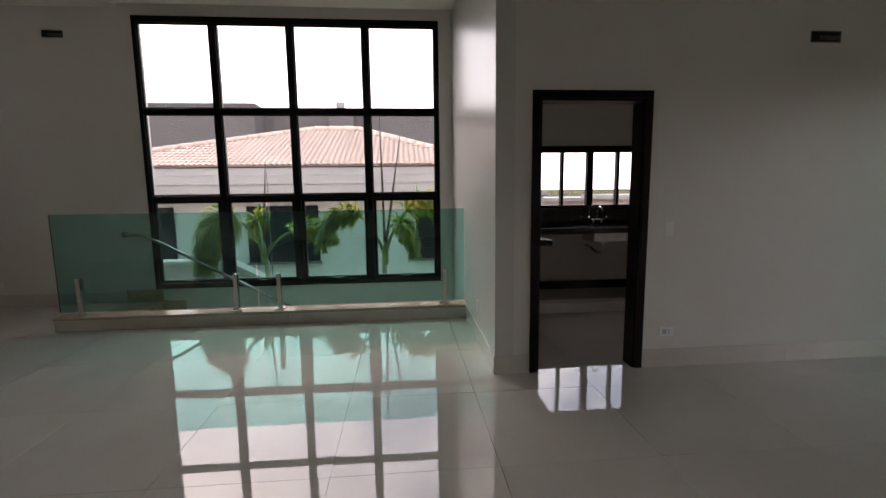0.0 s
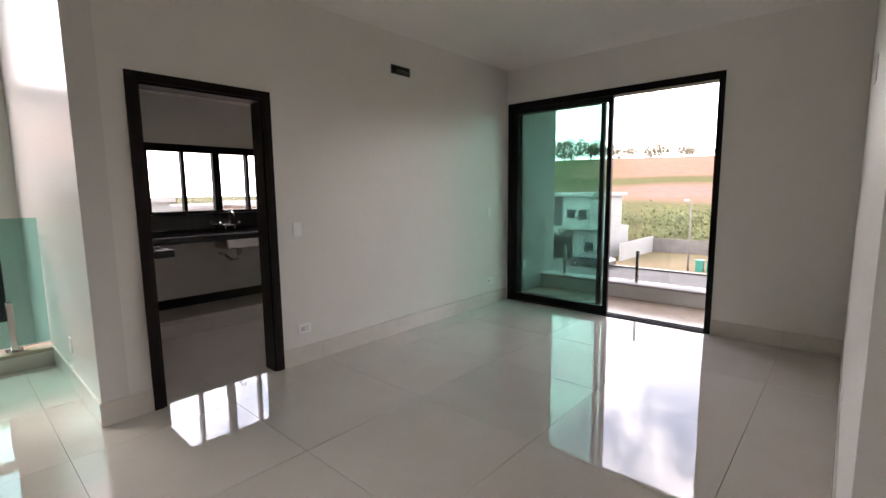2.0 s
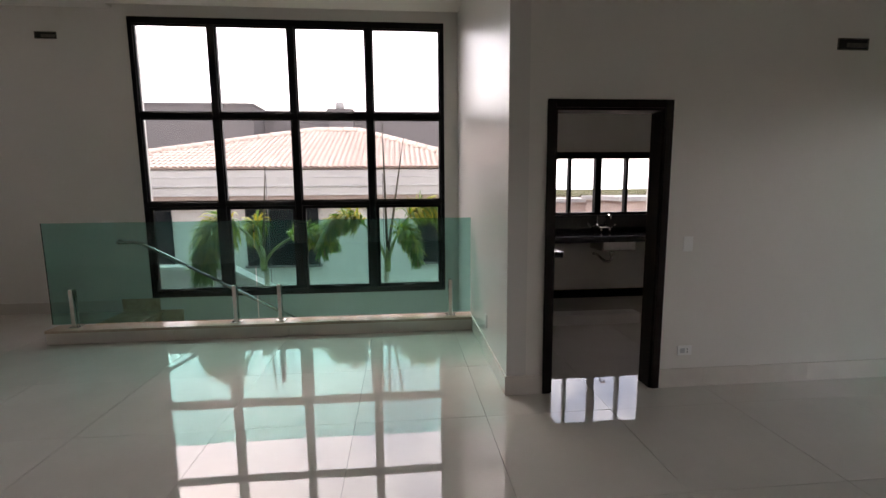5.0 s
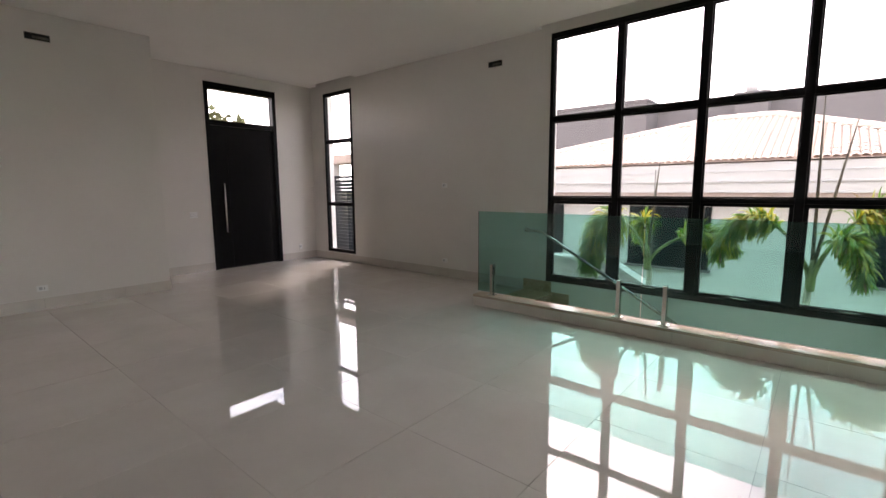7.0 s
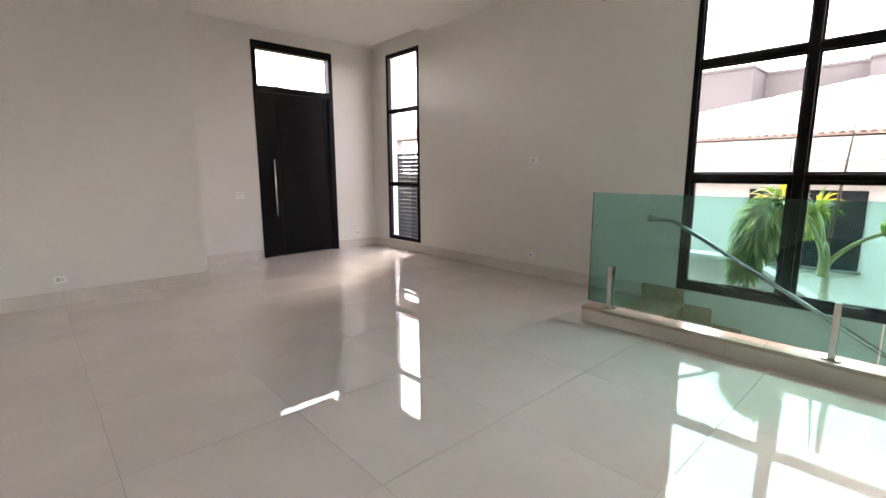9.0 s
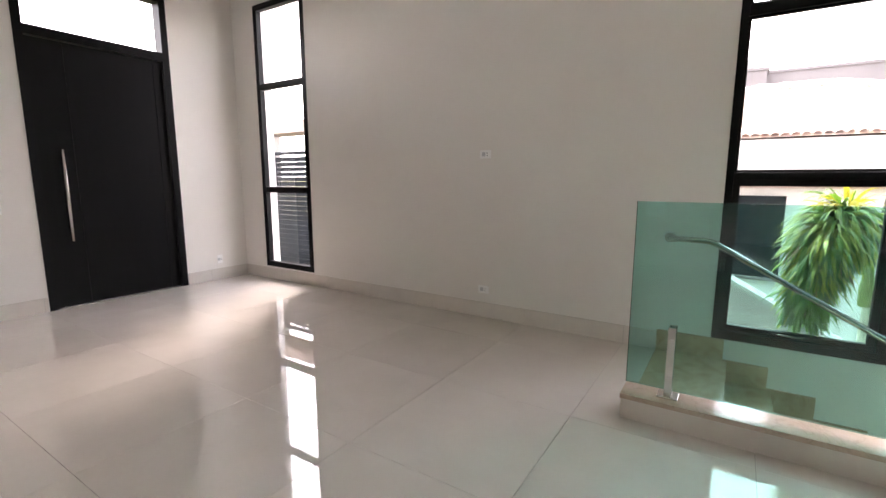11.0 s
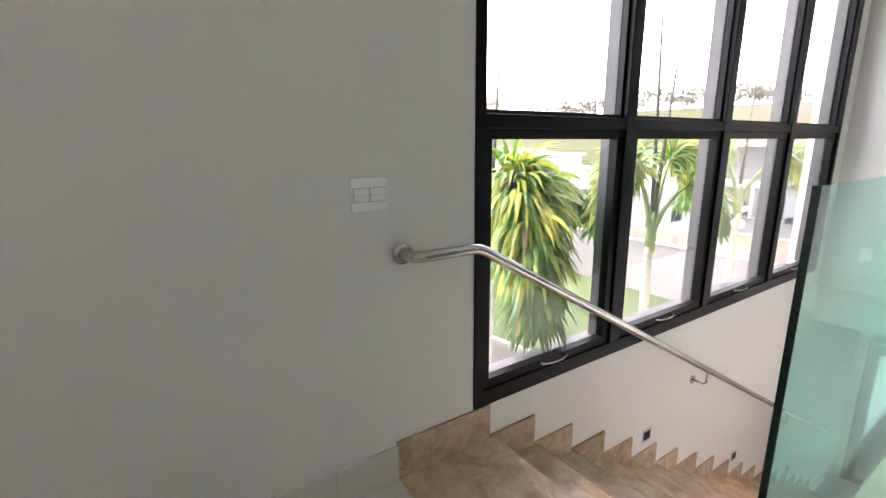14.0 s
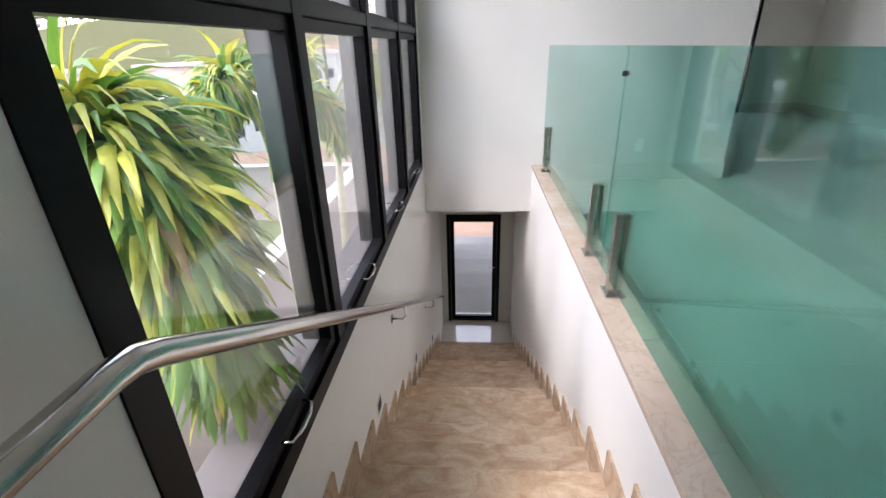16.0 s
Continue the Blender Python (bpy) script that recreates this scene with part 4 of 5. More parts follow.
def ground_mesh():
    bm = bmesh.new()
    rings = []
    rs = [0.0, 4, 8, 11, 13, 15, 17, 19, 21, 24, 27, 30, 33, 36, 40, 45, 50, 56, 62, 70, 80, 90, 100, 115, 130, 150, 170, 195, 220, 250, 280, 310, 340, 370, 420, 500, 700, 1000, 1600, 2600, 4200]
    n = 96
    c = bm.verts.new((0, 0, terrain(0, 0)))
    for r in rs[1:]:
        ring = []
        for k in range(n):
            a = 2 * math.pi * k / n
            x, y = r * math.cos(a), r * math.sin(a)
            ring.append(bm.verts.new((x, y, terrain(x, y))))
        rings.append(ring)
    for k in range(n):
        bm.faces.new((c, rings[0][k], rings[0][(k + 1) % n]))
    for a, b in zip(rings, rings[1:]):
        for k in range(n):
            f = bm.faces.new((a[k], b[k], b[(k + 1) % n], a[(k + 1) % n]))
            f.smooth = True
    return bm


structure("ground", ground_mesh(), M_HILL, "bare orange hillside and dry pasture", "ground")
G = LOWER - 0.12
structure("pavement_yard", boxes((-12, 8.2, YN + 0.22, 9.02, G - 0.2, LOWER - 0.02)), M_CONC, "pale concrete side yard paving", "pavement")
structure("lawn", boxes((-2.0, 7.88, 9.24, 32, G - 0.2, LOWER)), M_GRASS, "mown green lawn behind the garden wall", "lawn")


def draped(name, x0, x1, y0, y1, lift, material, label, category, n=24):
    """A strip that follows the ground."""
    bm = bmesh.new()
    grid = []
    for i in range(n + 1):
        row = []
        for j in range(n + 1):
            x, y = x0 + (x1 - x0) * i / n, y0 + (y1 - y0) * j / n
            row.append(bm.verts.new((x, y, terrain(x, y) + lift)))
        grid.append(row)
    for i in range(n):
        for j in range(n):
            bm.faces.new((grid[i][j], grid[i + 1][j], grid[i + 1][j + 1], grid[i][j + 1]))
    return structure(name, bm, material, label, category)


draped("soil_lot", 8.2, 24.0, 9.1, 60, 0.06, M_SOIL, "bare brown soil lot", "ground")
draped("road", 36.0, 44.5, -60, 90, 0.10, M_ASPH, "grey asphalt street", "road")
draped("dry_lot", 45.0, 58.0, -60, 18.2, 0.16, M_DRY, "dry grass lot beside the street", "ground")
draped("kerb_road", 44.5, 45.0, -60, 90, 0.24, M_KERB, "pale concrete kerb", "kerb")
draped("verge", 30.0, 35.4, -60, 90, 0.14, M_DRY, "dry grass verge", "ground")
draped("kerb_road_near", 35.4, 36.0, -60, 90, 0.22, M_KERB, "pale concrete kerb", "kerb")

# garden wall: level, then sloping, then level and low, with a return behind the lawn
ramp = thing("garden_wall", (-0.7, 9.12, G), "white rendered garden wall with a stepped-down sloping coping", "garden wall")
prof = [(-9.5, 0.17), (-2.5, 0.17), (0.38, -1.42), (8.06, -1.42)]
bm = bmesh.new()
rows = [[bm.verts.new((x, y, z)) for x, z in prof + [(8.06, G), (-9.5, G)]] for y in (9.02, 9.22)]
bm.faces.new(rows[0])
bm.faces.new(rows[1][::-1])
for k in range(6):
    bm.faces.new((rows[0][k], rows[1][k], rows[1][(k + 1) % 6], rows[0][(k + 1) % 6]))
part("wall_face", bm, M_RENDER, ramp)
bm = bmesh.new()
for (xa, za), (xb, zb) in zip(prof, prof[1:]):
    q = [bm.verts.new((x, y, z + dz)) for x, z in ((xa, za), (xb, zb)) for y in (8.96, 9.28) for dz in (0.002, 0.05)]
    for f in ((0, 1, 3, 2), (4, 6, 7, 5), (0, 4, 5, 1), (2, 3, 7, 6), (1, 5, 7, 3), (0, 2, 6, 4)):
        bm.faces.new([q[i] for i in f])
part("coping", bm, M_KERB, ramp)
back = thing("garden_wall", (7.97, 20, G), "white rendered boundary wall along the lawn", "garden wall")
part("wall_face", boxes((7.88, 8.06, 9.3, 32, G - 0.6, -1.42)), M_RENDER, back)
part("coping", boxes((7.85, 8.09, 9.3, 32, -1.418, -1.38), bevel=0.004), M_KERB, back)

# ---- neighbour's house ----
house = thing("house", (-1.6, 17.5, G), "single-storey white house with a pale clay tile roof", "house")
HX0, HX1, HY0, HY1, EZ, AZ = -8.0, 2.7, 14.0, 21.0, 2.15, 3.62
part("wall", boxes((HX0, HX1, HY0, HY1, G, 1.2)), M_STUCCO, house)
part("upper_wall", boxes((HX0, HX1, HY0 - 0.01, HY1, 1.2, 1.32)), M_PINK, house)
part("fascia", boxes((HX0 - 0.5, HX1 + 0.5, HY0 - 0.5, HY1 + 0.5, 1.42, 1.66), (HX0 - 0.53, HX1 + 0.53, HY0 - 0.53, HY1 + 0.53, 1.665, 1.93), (HX0 - 0.56, HX1 + 0.56, HY0 - 0.56, HY1 + 0.56, 1.935, EZ - 0.03)), M_STUCCO, house)
part("soffit", boxes((HX0 - 0.45, HX1 + 0.45, HY0 - 0.45, HY1 + 0.45, 1.32, 1.42)), M_PINK, house)
for a, b in ((-7.8, -5.77), (-3.75, -1.71), (1.14, 2.4)):
    w = part("window", boxes((a, b, HY0 - 0.05, HY0 + 0.02, -0.6, 1.05)), M_SHUTTER, house, "dark slatted shutter window")
    part("shutter_slats", boxes(*[(a + 0.06, b - 0.06, HY0 - 0.075, HY0 - 0.05, -0.54 + 0.1 * k, -0.47 + 0.1 * k) for k in range(15)]), M_SHUTTER, w)
    part("sill", boxes((a - 0.06, b + 0.06, HY0 - 0.12, HY0, -0.66, -0.6)), M_GREYHOUSE, w)


def roof_slope(p0, p1, apex0, apex1, pitch=0.155, step=0.28):
    """A slope of barrel tiles: columns of half rounds that overlap down the slope, between an eave and a ridge."""
    bm = bmesh.new()
    p0, p1, a0, a1 = (Vector(v) for v in (p0, p1, apex0, apex1))
    along = (p1 - p0).normalized()
    length = (p1 - p0).length
    cols = int(length / pitch)
    mid = (a0 + a1) / 2
    up = mid - p0
    up -= along * up.dot(along)
    run = up.length
    up.normalize()
    nrm = along.cross(up).normalized()
    if nrm.z < 0:
        nrm = -nrm
    s0, s1 = (a0 - p0).dot(along), (a1 - p0).dot(along)
    for c in range(cols):
        sc = (c + 0.5) * pitch
        reach = run * min(1.0, sc / s0 if s0 > 0 else 1.0, (length - sc) / (length - s1) if length > s1 else 1.0)
        k = 0
        while k * step < reach:
            lo, hi = k * step, min((k + 1) * step + 0.03, reach)
            rows = []
            for d, r, lift in ((lo, 0.075, 0.03), (hi, 0.065, 0.01)):
                rows.append([bm.verts.new(p0 + along * (sc + r * math.cos(a)) + up * d + nrm * (lift + 0.75 * r * math.sin(a))) for a in (0, 0.8, 1.57, 2.34, 3.14)])
            for j in range(4):
                f = bm.faces.new((rows[0][j], rows[0][j + 1], rows[1][j + 1], rows[1][j]))
                f.smooth = True
            k += 1
    q = [bm.verts.new(v) for v in (p0, p1, a1, a0)]
    bm.faces.new(q)
    return bm


e = 0.62
c00, c10, c11, c01 = (HX0 - e, HY0 - e, EZ), (HX1 + e, HY0 - e, EZ), (HX1 + e, HY1 + e, EZ), (HX0 - e, HY1 + e, EZ)
r0, r1 = (-2.33, 17.5, AZ), (-0.78, 17.5, AZ)
for a, b, c, d in ((c00, c10, r0, r1), (c10, c11, r1, r1), (c11, c01, r1, r0), (c01, c00, r0, r0)):
    part("roof_slope", roof_slope(a, b, c, d), M_ROOFTILE, house)
for a, b in ((c00, r0), (c10, r1), (c11, r1), (c01, r0), (r0, r1)):
    bm = bmesh.new()
    va, vb = Vector(a), Vector(b)
    n = max(2, int((vb - va).length / 0.4))
    for k in range(n):
        p, q = va.lerp(vb, k / n), va.lerp(vb, min(1, (k + 1.12) / n))
        tube(bm, [p + Vector((0, 0, 0.06)), q + Vector((0, 0, 0.06))], 0.1, 8, radii=[0.115, 0.095])
    part("ridge_tiles", bm, M_ROOFTILE, house)
# fence wires above the wall
fence = thing("electric_fence", (-1.5, 13.2, 1.3), "thin grey electric fence wires along the boundary", "fence")
for z in (1.45, 1.7, 1.92):
    bm = bmesh.new()
    tube(bm, [(-9, 13.2, z), (3.2, 13.2, z)], 0.008, 5)
    part("wire", bm, M_PLASTIC2, fence)
for x in (-9, -6, -2.9, 0.2, 3.2):
    bm = bmesh.new()
    tube(bm, [(x, 13.2, G), (x, 13.2, 2.0)], 0.013, 6)
    part("post", bm, M_BLOCK, fence)


def block_building(x0, x1, y0, y1, z0, rows, label, material, group=""):
    """A plain flat-roofed building of stacked volumes with window openings."""
    t = thing("building", ((x0 + x1) / 2, (y0 + y1) / 2, z0), label, "building", group)
    for k, r in enumerate(rows):
        part("volume", boxes(r, bevel=0.01), material, t)
        a, b, c, d, lo, hi = r
        part("parapet", boxes((a - 0.06, b + 0.06, c - 0.06, d + 0.06, hi, hi + 0.12)), M_KERB if material is not M_GREYHOUSE else material, t)
    return t


grey = block_building(-14, 12, 26, 34, G, [(-22, -7.0, 26, 34, G, 6.0), (-7.0, 5.0, 28, 36, G, 5.95), (-3.2, -1.9, 26.6, 28, G, 5.85)], "large grey rendered building behind the tiled roof", M_GREYHOUSE)
bm = bmesh.new()
tube(bm, [(-2.6, 27, 5.9), (-2.6, 27, 6.35)], 0.25, 16)
part("water_tank", bm, M_KERB, grey)

# louvred gate and wall west of the entrance
gate = thing("louvred_gate", (-10.2, 9.2, G), "dark slatted metal gate beside a white wall", "gate")
part("gate_frame", boxes((-11.1, -11.03, 9.18, 9.26, G, 1.95), (-9.0, -8.93, 9.18, 9.26, G, 1.95), (-11.03, -9.0, 9.18, 9.26, 1.88, 1.95)), M_SHUTTER, gate)
for k in range(45):
    part("slat", boxes((-11.03, -9.0, 9.19, 9.25, -2.75 + 0.102 * k, -2.657 + 0.102 * k)), M_SHUTTER, gate)
gp = thing("gate_pillar", (-11.6, 9.3, G), "white rendered gate pillar and porch beam", "pillar")
part("pillar", boxes((-12.6, -11.15, 9.1, 9.5, G, 2.3)), M_STUCCO, gp)
part("beam", boxes((-12.9, -8.6, 9.0, 9.6, 2.3, 2.55), bevel=0.01), M_PINK, gp)
porch = thing("porch_post", (-10.5, 3.2, G), "white rendered porch column outside the front door", "pillar")
part("column", boxes((-10.7, -10.3, 3.0, 3.4, G, 4.5)), M_STUCCO, porch)
structure("porch_roof", boxes((-11.15, XW - 0.2, 2.5, YN + 0.22, 4.5, 4.68)), M_CONC, "flat concrete porch roof outside the front door", "roof")
structure("terrace_entrance", boxes((-12.5, XW - 0.2, 2.5, YN + 0.22, G, -0.03)), M_CONC, "pale concrete entrance terrace", "pavement")


# garage beyond the lower door
structure("floor_garage", boxes((3.45, 6.7, 4.2, YN, LOWER - 0.2, LOWER - 0.004)), mat("pale_garage_tile", (0.14, 0.135, 0.13), 0.8, var=0.05, scale=1.0, fine=6), "pale tiled garage floor", "floor")
structure("kerb_garage", boxes((6.7, 6.8, 2.0, YN, LOWER - 0.3, LOWER + 0.0)), M_GREYHOUSE, "grey drain strip at the garage mouth", "kerb")
structure("pavement_garage", boxes((6.8, 15.0, 2.0, 8.98, LOWER - 0.3, LOWER - 0.006)), mat("peach_paving", (0.24, 0.15, 0.10), 0.85, var=0.12, scale=1.5, fine=20), "peach paved drive outside the garage", "pavement")
structure("wall_garage", boxes((15.0, 15.2, 2.0, 8.8, LOWER - 1.5, LOWER + 0.55)), M_SOIL, "low peach garden wall", "wall")

# ---- palms ----
def frond(rng, az, reach, peak, tip, leaf_len, n=52, around=5, leafy=1.0, start=0.45):
    """An arching rib with a plume of strap leaflets that stand out all round it and droop."""
    rib, leaf = bmesh.new(), bmesh.new()
    ca, sa = math.cos(az), math.sin(az)
    top = peak
    pts = []
    for k in range(17):
        u = k / 16
        c1, c2, c3 = 3 * u * (1 - u) ** 2, 3 * u * u * (1 - u), u ** 3
        out = reach * (0.12 * c1 + 0.85 * c2 + c3)
        pts.append(Vector((out * ca, out * sa, peak * (1.0 * c1 + 1.5 * c2) + tip * c3)))
    tube(rib, pts, 0.02, 7, radii=[0.028 - 0.023 * k / 16 for k in range(17)])
    for k in range(n):
        u = start + (1 - start) * k / (n - 1)
        f = u * 16
        i = min(int(f), 15)
        p = pts[i].lerp(pts[i + 1], f - i)
        fwd = (pts[i + 1] - pts[i]).normalized()
        side = fwd.cross(Vector((0.03, 0.02, 1))).normalized()
        other = side.cross(fwd)
        for s in range(around + 2):
            a = 2 * math.pi * (s + rng.random()) / (around + 2)
            L = leaf_len * (0.6 + 0.5 * math.sin(math.pi * min(1, u * 0.85 + 0.1))) * rng.uniform(0.75, 1.2)
            w = 0.0148 * rng.uniform(0.7, 1.35)
            out = math.cos(a) * side + math.sin(a) * other
            vel = (out * rng.uniform(0.7, 1.1) + fwd * rng.uniform(0.2, 0.8) + Vector((0, 0, rng.uniform(0.0, 0.25)))).normalized()
            q, prev = p.copy(), None
            # yellow favoured high on the rib: sunlit tops put into leaf colour
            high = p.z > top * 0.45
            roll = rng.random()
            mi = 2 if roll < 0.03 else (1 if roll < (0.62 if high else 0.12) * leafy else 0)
            wdir = vel.cross(Vector((rng.uniform(-0.5, 0.5), rng.uniform(-0.5, 0.5), 1))).normalized()
            grav = rng.uniform(0.14, 0.34)
            segs = 6
            for m in range(segs + 1):
                ww = w * (0.5, 0.95, 1.1, 1.05, 0.85, 0.55, 0.06)[m]
                fold = vel.cross(wdir).normalized() * (0.3 * ww)
                row = [leaf.verts.new(q - wdir * ww + fold), leaf.verts.new(q), leaf.verts.new(q + wdir * ww + fold)]
                if prev:
                    for c in (0, 1):
                        fc = leaf.faces.new((prev[c], prev[c + 1], row[c + 1], row[c]))
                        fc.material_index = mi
                        fc.smooth = True
                prev = row
                vel = (vel + Vector((0, 0, -1)) * grav * (0.6 + 0.3 * m)).normalized()
                wdir = (wdir - vel * wdir.dot(vel)).normalized()
                q = q + vel * (L / segs)
    return rib, leaf


def palm(x, y, crown, fronds, spears, seed, label):
    rng = random.Random(seed)
    t = thing("palm_tree", (x, y, LOWER - 0.02), label, "palm tree", "palms along the side yard")
    bm = bmesh.new()
    pts, rad = [], []
    base_z = LOWER - 0.05
    n = 34
    for k in range(n + 1):
        u = k / n
        pts.append((x + 0.03 * math.sin(u * 5 + seed), y + 0.03 * math.cos(u * 4 + seed), base_z + (crown - base_z) * u))
        rad.append((0.085 - 0.047 * u) * (1.08 if k % 2 else 0.97))
    tube(bm, pts, 0.1, 14, radii=rad)
    part("trunk", bm, M_TRUNK, t)
    bm = bmesh.new()
    tube(bm, [(x, y, crown - 0.05), (x, y, crown + 0.1), (x, y, crown + 0.35)], 0.06, 12, radii=[0.05, 0.055, 0.02])
    part("crownshaft", bm, M_STEM, t)
    for spec in fronds:
        rib, leaf = frond(rng, radians(spec[0]), *spec[1:])
        for b in (rib, leaf):
            bmesh.ops.translate(b, verts=b.verts, vec=(x, y, crown))
        f = part("frond", rib, M_STEM, t)
        me = bpy.data.meshes.new("leaflets")
        leaf.to_mesh(me)
        leaf.free()
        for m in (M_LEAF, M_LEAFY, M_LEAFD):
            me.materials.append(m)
        lo = new("leaflets", me)
        lo.parent = f
    for dx, dy, top in spears:
        bm = bmesh.new()
        tube(bm, [(x, y, crown + 0.2), (x + dx * 0.5, y + dy * 0.5, crown + 0.2 + (top - crown - 0.2) * 0.5), (x + dx, y + dy, top)], 0.012, 7, radii=[0.024, 0.017, 0.006])
        part("spear_leaf", bm, M_SPEAR, t)
    return t


palm(-1.52, 7.97, 0.34, [(243, 1.14, 0.75, 0.10, 0.37, 104, 13, 0.9, 0.53), (120, 0.55, 0.62, 0.40, 0.27, 34, 6, 1.0, 0.5), (4, 1.12, 0.50, 0.33, 0.27, 56, 7, 0.7, 0.42)], [(0.1, 0.02, 1.93)], 3, "green palm with drooping bushy fronds, tops coloured sunlit yellow")
palm(0.46, 7.85, 0.30, [(186, 1.02, 0.82, 0.30, 0.28, 60, 7, 0.8, 0.42), (318, 0.62, 0.62, 0.18, 0.27, 46, 7, 0.6, 0.45), (14, 0.95, 0.88, 0.68, 0.28, 46, 6, 1.0, 0.42)], [(-0.04, 0.08, 2.78), (0.29, 0.05, 2.36)], 7, "green palm with two tall spear leaves")
palm(2.45, 7.95, 0.45, [(172, 1.0, 0.75, 0.2, 0.30, 56, 7), (300, 0.8, 0.7, 0.0, 0.30, 48, 6), (60, 0.9, 0.75, 0.1, 0.30)], [(0.03, 0, 2.1)], 11, "green palm with drooping bushy fronds")


# ---- far things ----
def clump(bm, rng, c, r, n, size):
    """Many small leaves spread through an uneven crown."""
    for _ in range(n):
        d = Vector((rng.gauss(0, 1), rng.gauss(0, 1), rng.gauss(0, 0.8)))
        d = d.normalized() * r * rng.random() ** 0.4
        d *= 1 + 0.35 * noise.noise(d * (1.6 / r) + Vector(c) * 0.3)
        p = Vector(c) + d
        u = Vector((rng.uniform(-1, 1), rng.uniform(-1, 1), rng.uniform(-1, 1))).normalized() * size * rng.uniform(0.6, 1.4)
        v = u.orthogonal().normalized() * size * rng.uniform(0.4, 0.9)
        bm.faces.new([bm.verts.new(p + q) for q in (u, v, -u, -v)])


def tree(x, y, h, r, seed, label, material=None, leaves=240):
    rng = random.Random(seed)
    z = terrain(x, y)
    t = thing("tree", (x, y, z), label, "tree", "trees on the hill")
    bm = bmesh.new()
    tube(bm, [(x, y, z - 0.3), (x + 0.05 * h, y, z + h * 0.45), (x + 0.03 * h, y + 0.04 * h, z + h * 0.8)], 0.3, 7, radii=[h * 0.035, h * 0.025, h * 0.01])
    for k in range(4):
        a = k * 1.6 + seed
        tube(bm, [(x + 0.05 * h, y, z + h * 0.42), (x + 0.5 * r * math.cos(a), y + 0.5 * r * math.sin(a), z + h * 0.72)], 0.1, 5, radii=[h * 0.016, h * 0.007])
    part("trunk", bm, M_BARK, t)
    bm = bmesh.new()
    for k in range(6):
        a = k * 1.05 + rng.random()
        clump(bm, rng, (x + 0.6 * r * math.cos(a), y + 0.6 * r * math.sin(a), z + h * rng.uniform(0.42, 0.8)), r * 0.62, leaves // 4, r * 0.105)
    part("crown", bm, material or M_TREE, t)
    return t


rng = random.Random(21)
for k in range(46):
    az = radians(-14 + 62 * k / 45 + rng.uniform(-0.7, 0.7))
    r = rng.uniform(325, 372)
    if 9 < math.degrees(az) < 13 and k % 2:
        continue
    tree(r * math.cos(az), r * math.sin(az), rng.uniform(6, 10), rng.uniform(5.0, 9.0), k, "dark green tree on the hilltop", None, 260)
for k in range(12):
    az = radians(24 + 2.2 * k)
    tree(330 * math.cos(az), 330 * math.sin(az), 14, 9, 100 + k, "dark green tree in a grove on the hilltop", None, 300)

tree(-32, 15.0, 11.4, 2.7, 201, "leafy tree beyond the entrance", M_BUSH, 900)
tree(-36, 18.5, 11.0, 4.0, 202, "leafy tree beyond the entrance", M_BUSH, 700)
bm = bmesh.new()
for k in range(420):
    x, y = rng.uniform(61, 105), rng.uniform(-45, 70)
    clump(bm, rng, (x, y, terrain(x, y) + rng.uniform(0.6, 2.0)), rng.uniform(1.2, 2.9), 95, 0.27)
tagged(mesh_ob("scrub", bm, M_BUSH), "olive green scrub below the hill", "scrub", "", "stuff")
bm = bmesh.new()
for k in range(700):
    a, r = rng.uniform(60, 118), rng.uniform(60, 600)
    x, y = r * math.cos(radians(a)), r * math.sin(radians(a))
    if y < 40:
        continue
    clump(bm, rng, (x, y, terrain(x, y) + 1.2), rng.uniform(1.5, 5.0), 26, 0.9)
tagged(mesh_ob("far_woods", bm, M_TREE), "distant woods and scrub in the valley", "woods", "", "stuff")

# boundary wall across the street
bw = thing("boundary_wall", (58.2, 7, terrain(58, 7)), "grey concrete block wall across the street", "wall")
gz = terrain(58.2, 7)
part("wall_face", boxes((58.1, 58.3, -45, 17.8, gz - 0.6, gz + 1.75)), M_BLOCK, bw)
for k in range(16):
    y = -44 + 4 * k
    if y < 17:
        part("pier", boxes((57.95, 58.1, y, y + 0.3, gz - 0.6, gz + 1.9)), M_BLOCK, bw)
part("white_return", boxes((48, 58.3, 17.8, 18.0, gz - 0.6, gz + 2.0)), M_STUCCO2, bw)

# white cube house across the street
hz = terrain(50, 20)
ch = thing("house", (51, 21, hz), "white two-storey cube house across the street", "house")
part("lower_volume", boxes((47.5, 56, 20.0, 25.6, hz - 0.5, hz + 3.4)), M_STUCCO2, ch)
part("upper_volume", boxes((46.3, 55, 20.5, 23.6, hz + 3.4, hz + 6.9)), M_STUCCO2, ch)
part("roof_slab", boxes((46.0, 55.5, 20.1, 29.0, hz + 6.9, hz + 7.3)), M_STUCCO2, ch)
part("side_volume", boxes((49, 55, 23.6, 28.6, hz + 3.4, hz + 6.9)), M_GREYHOUSE, ch)
part("carport_beam", boxes((45.5, 49, 23.7, 29.0, hz + 3.0, hz + 3.5)), M_STUCCO2, ch)
part("carport_post", boxes((45.6, 45.9, 28.6, 28.9, hz - 0.4, hz + 3.0)), M_STUCCO2, ch)
part("carport_post", boxes((45.6, 45.9, 25.0, 25.3, hz - 0.4, hz + 3.0)), M_STUCCO2, ch)
part("garage_door", boxes((47.45, 47.5, 23.0, 25.2, hz, hz + 2.5)), M_SHUTTER, ch)
for y, z in ((20.9, 4.6), (22.2, 4.6)):
    part("window", boxes((46.25, 46.3, y, y + 0.9, hz + z, hz + z + 0.9)), M_DGLASS, ch)
part("window", boxes((47.45, 47.5, 20.6, 21.6, hz + 1.0, hz + 2.0)), M_DGLASS, ch)


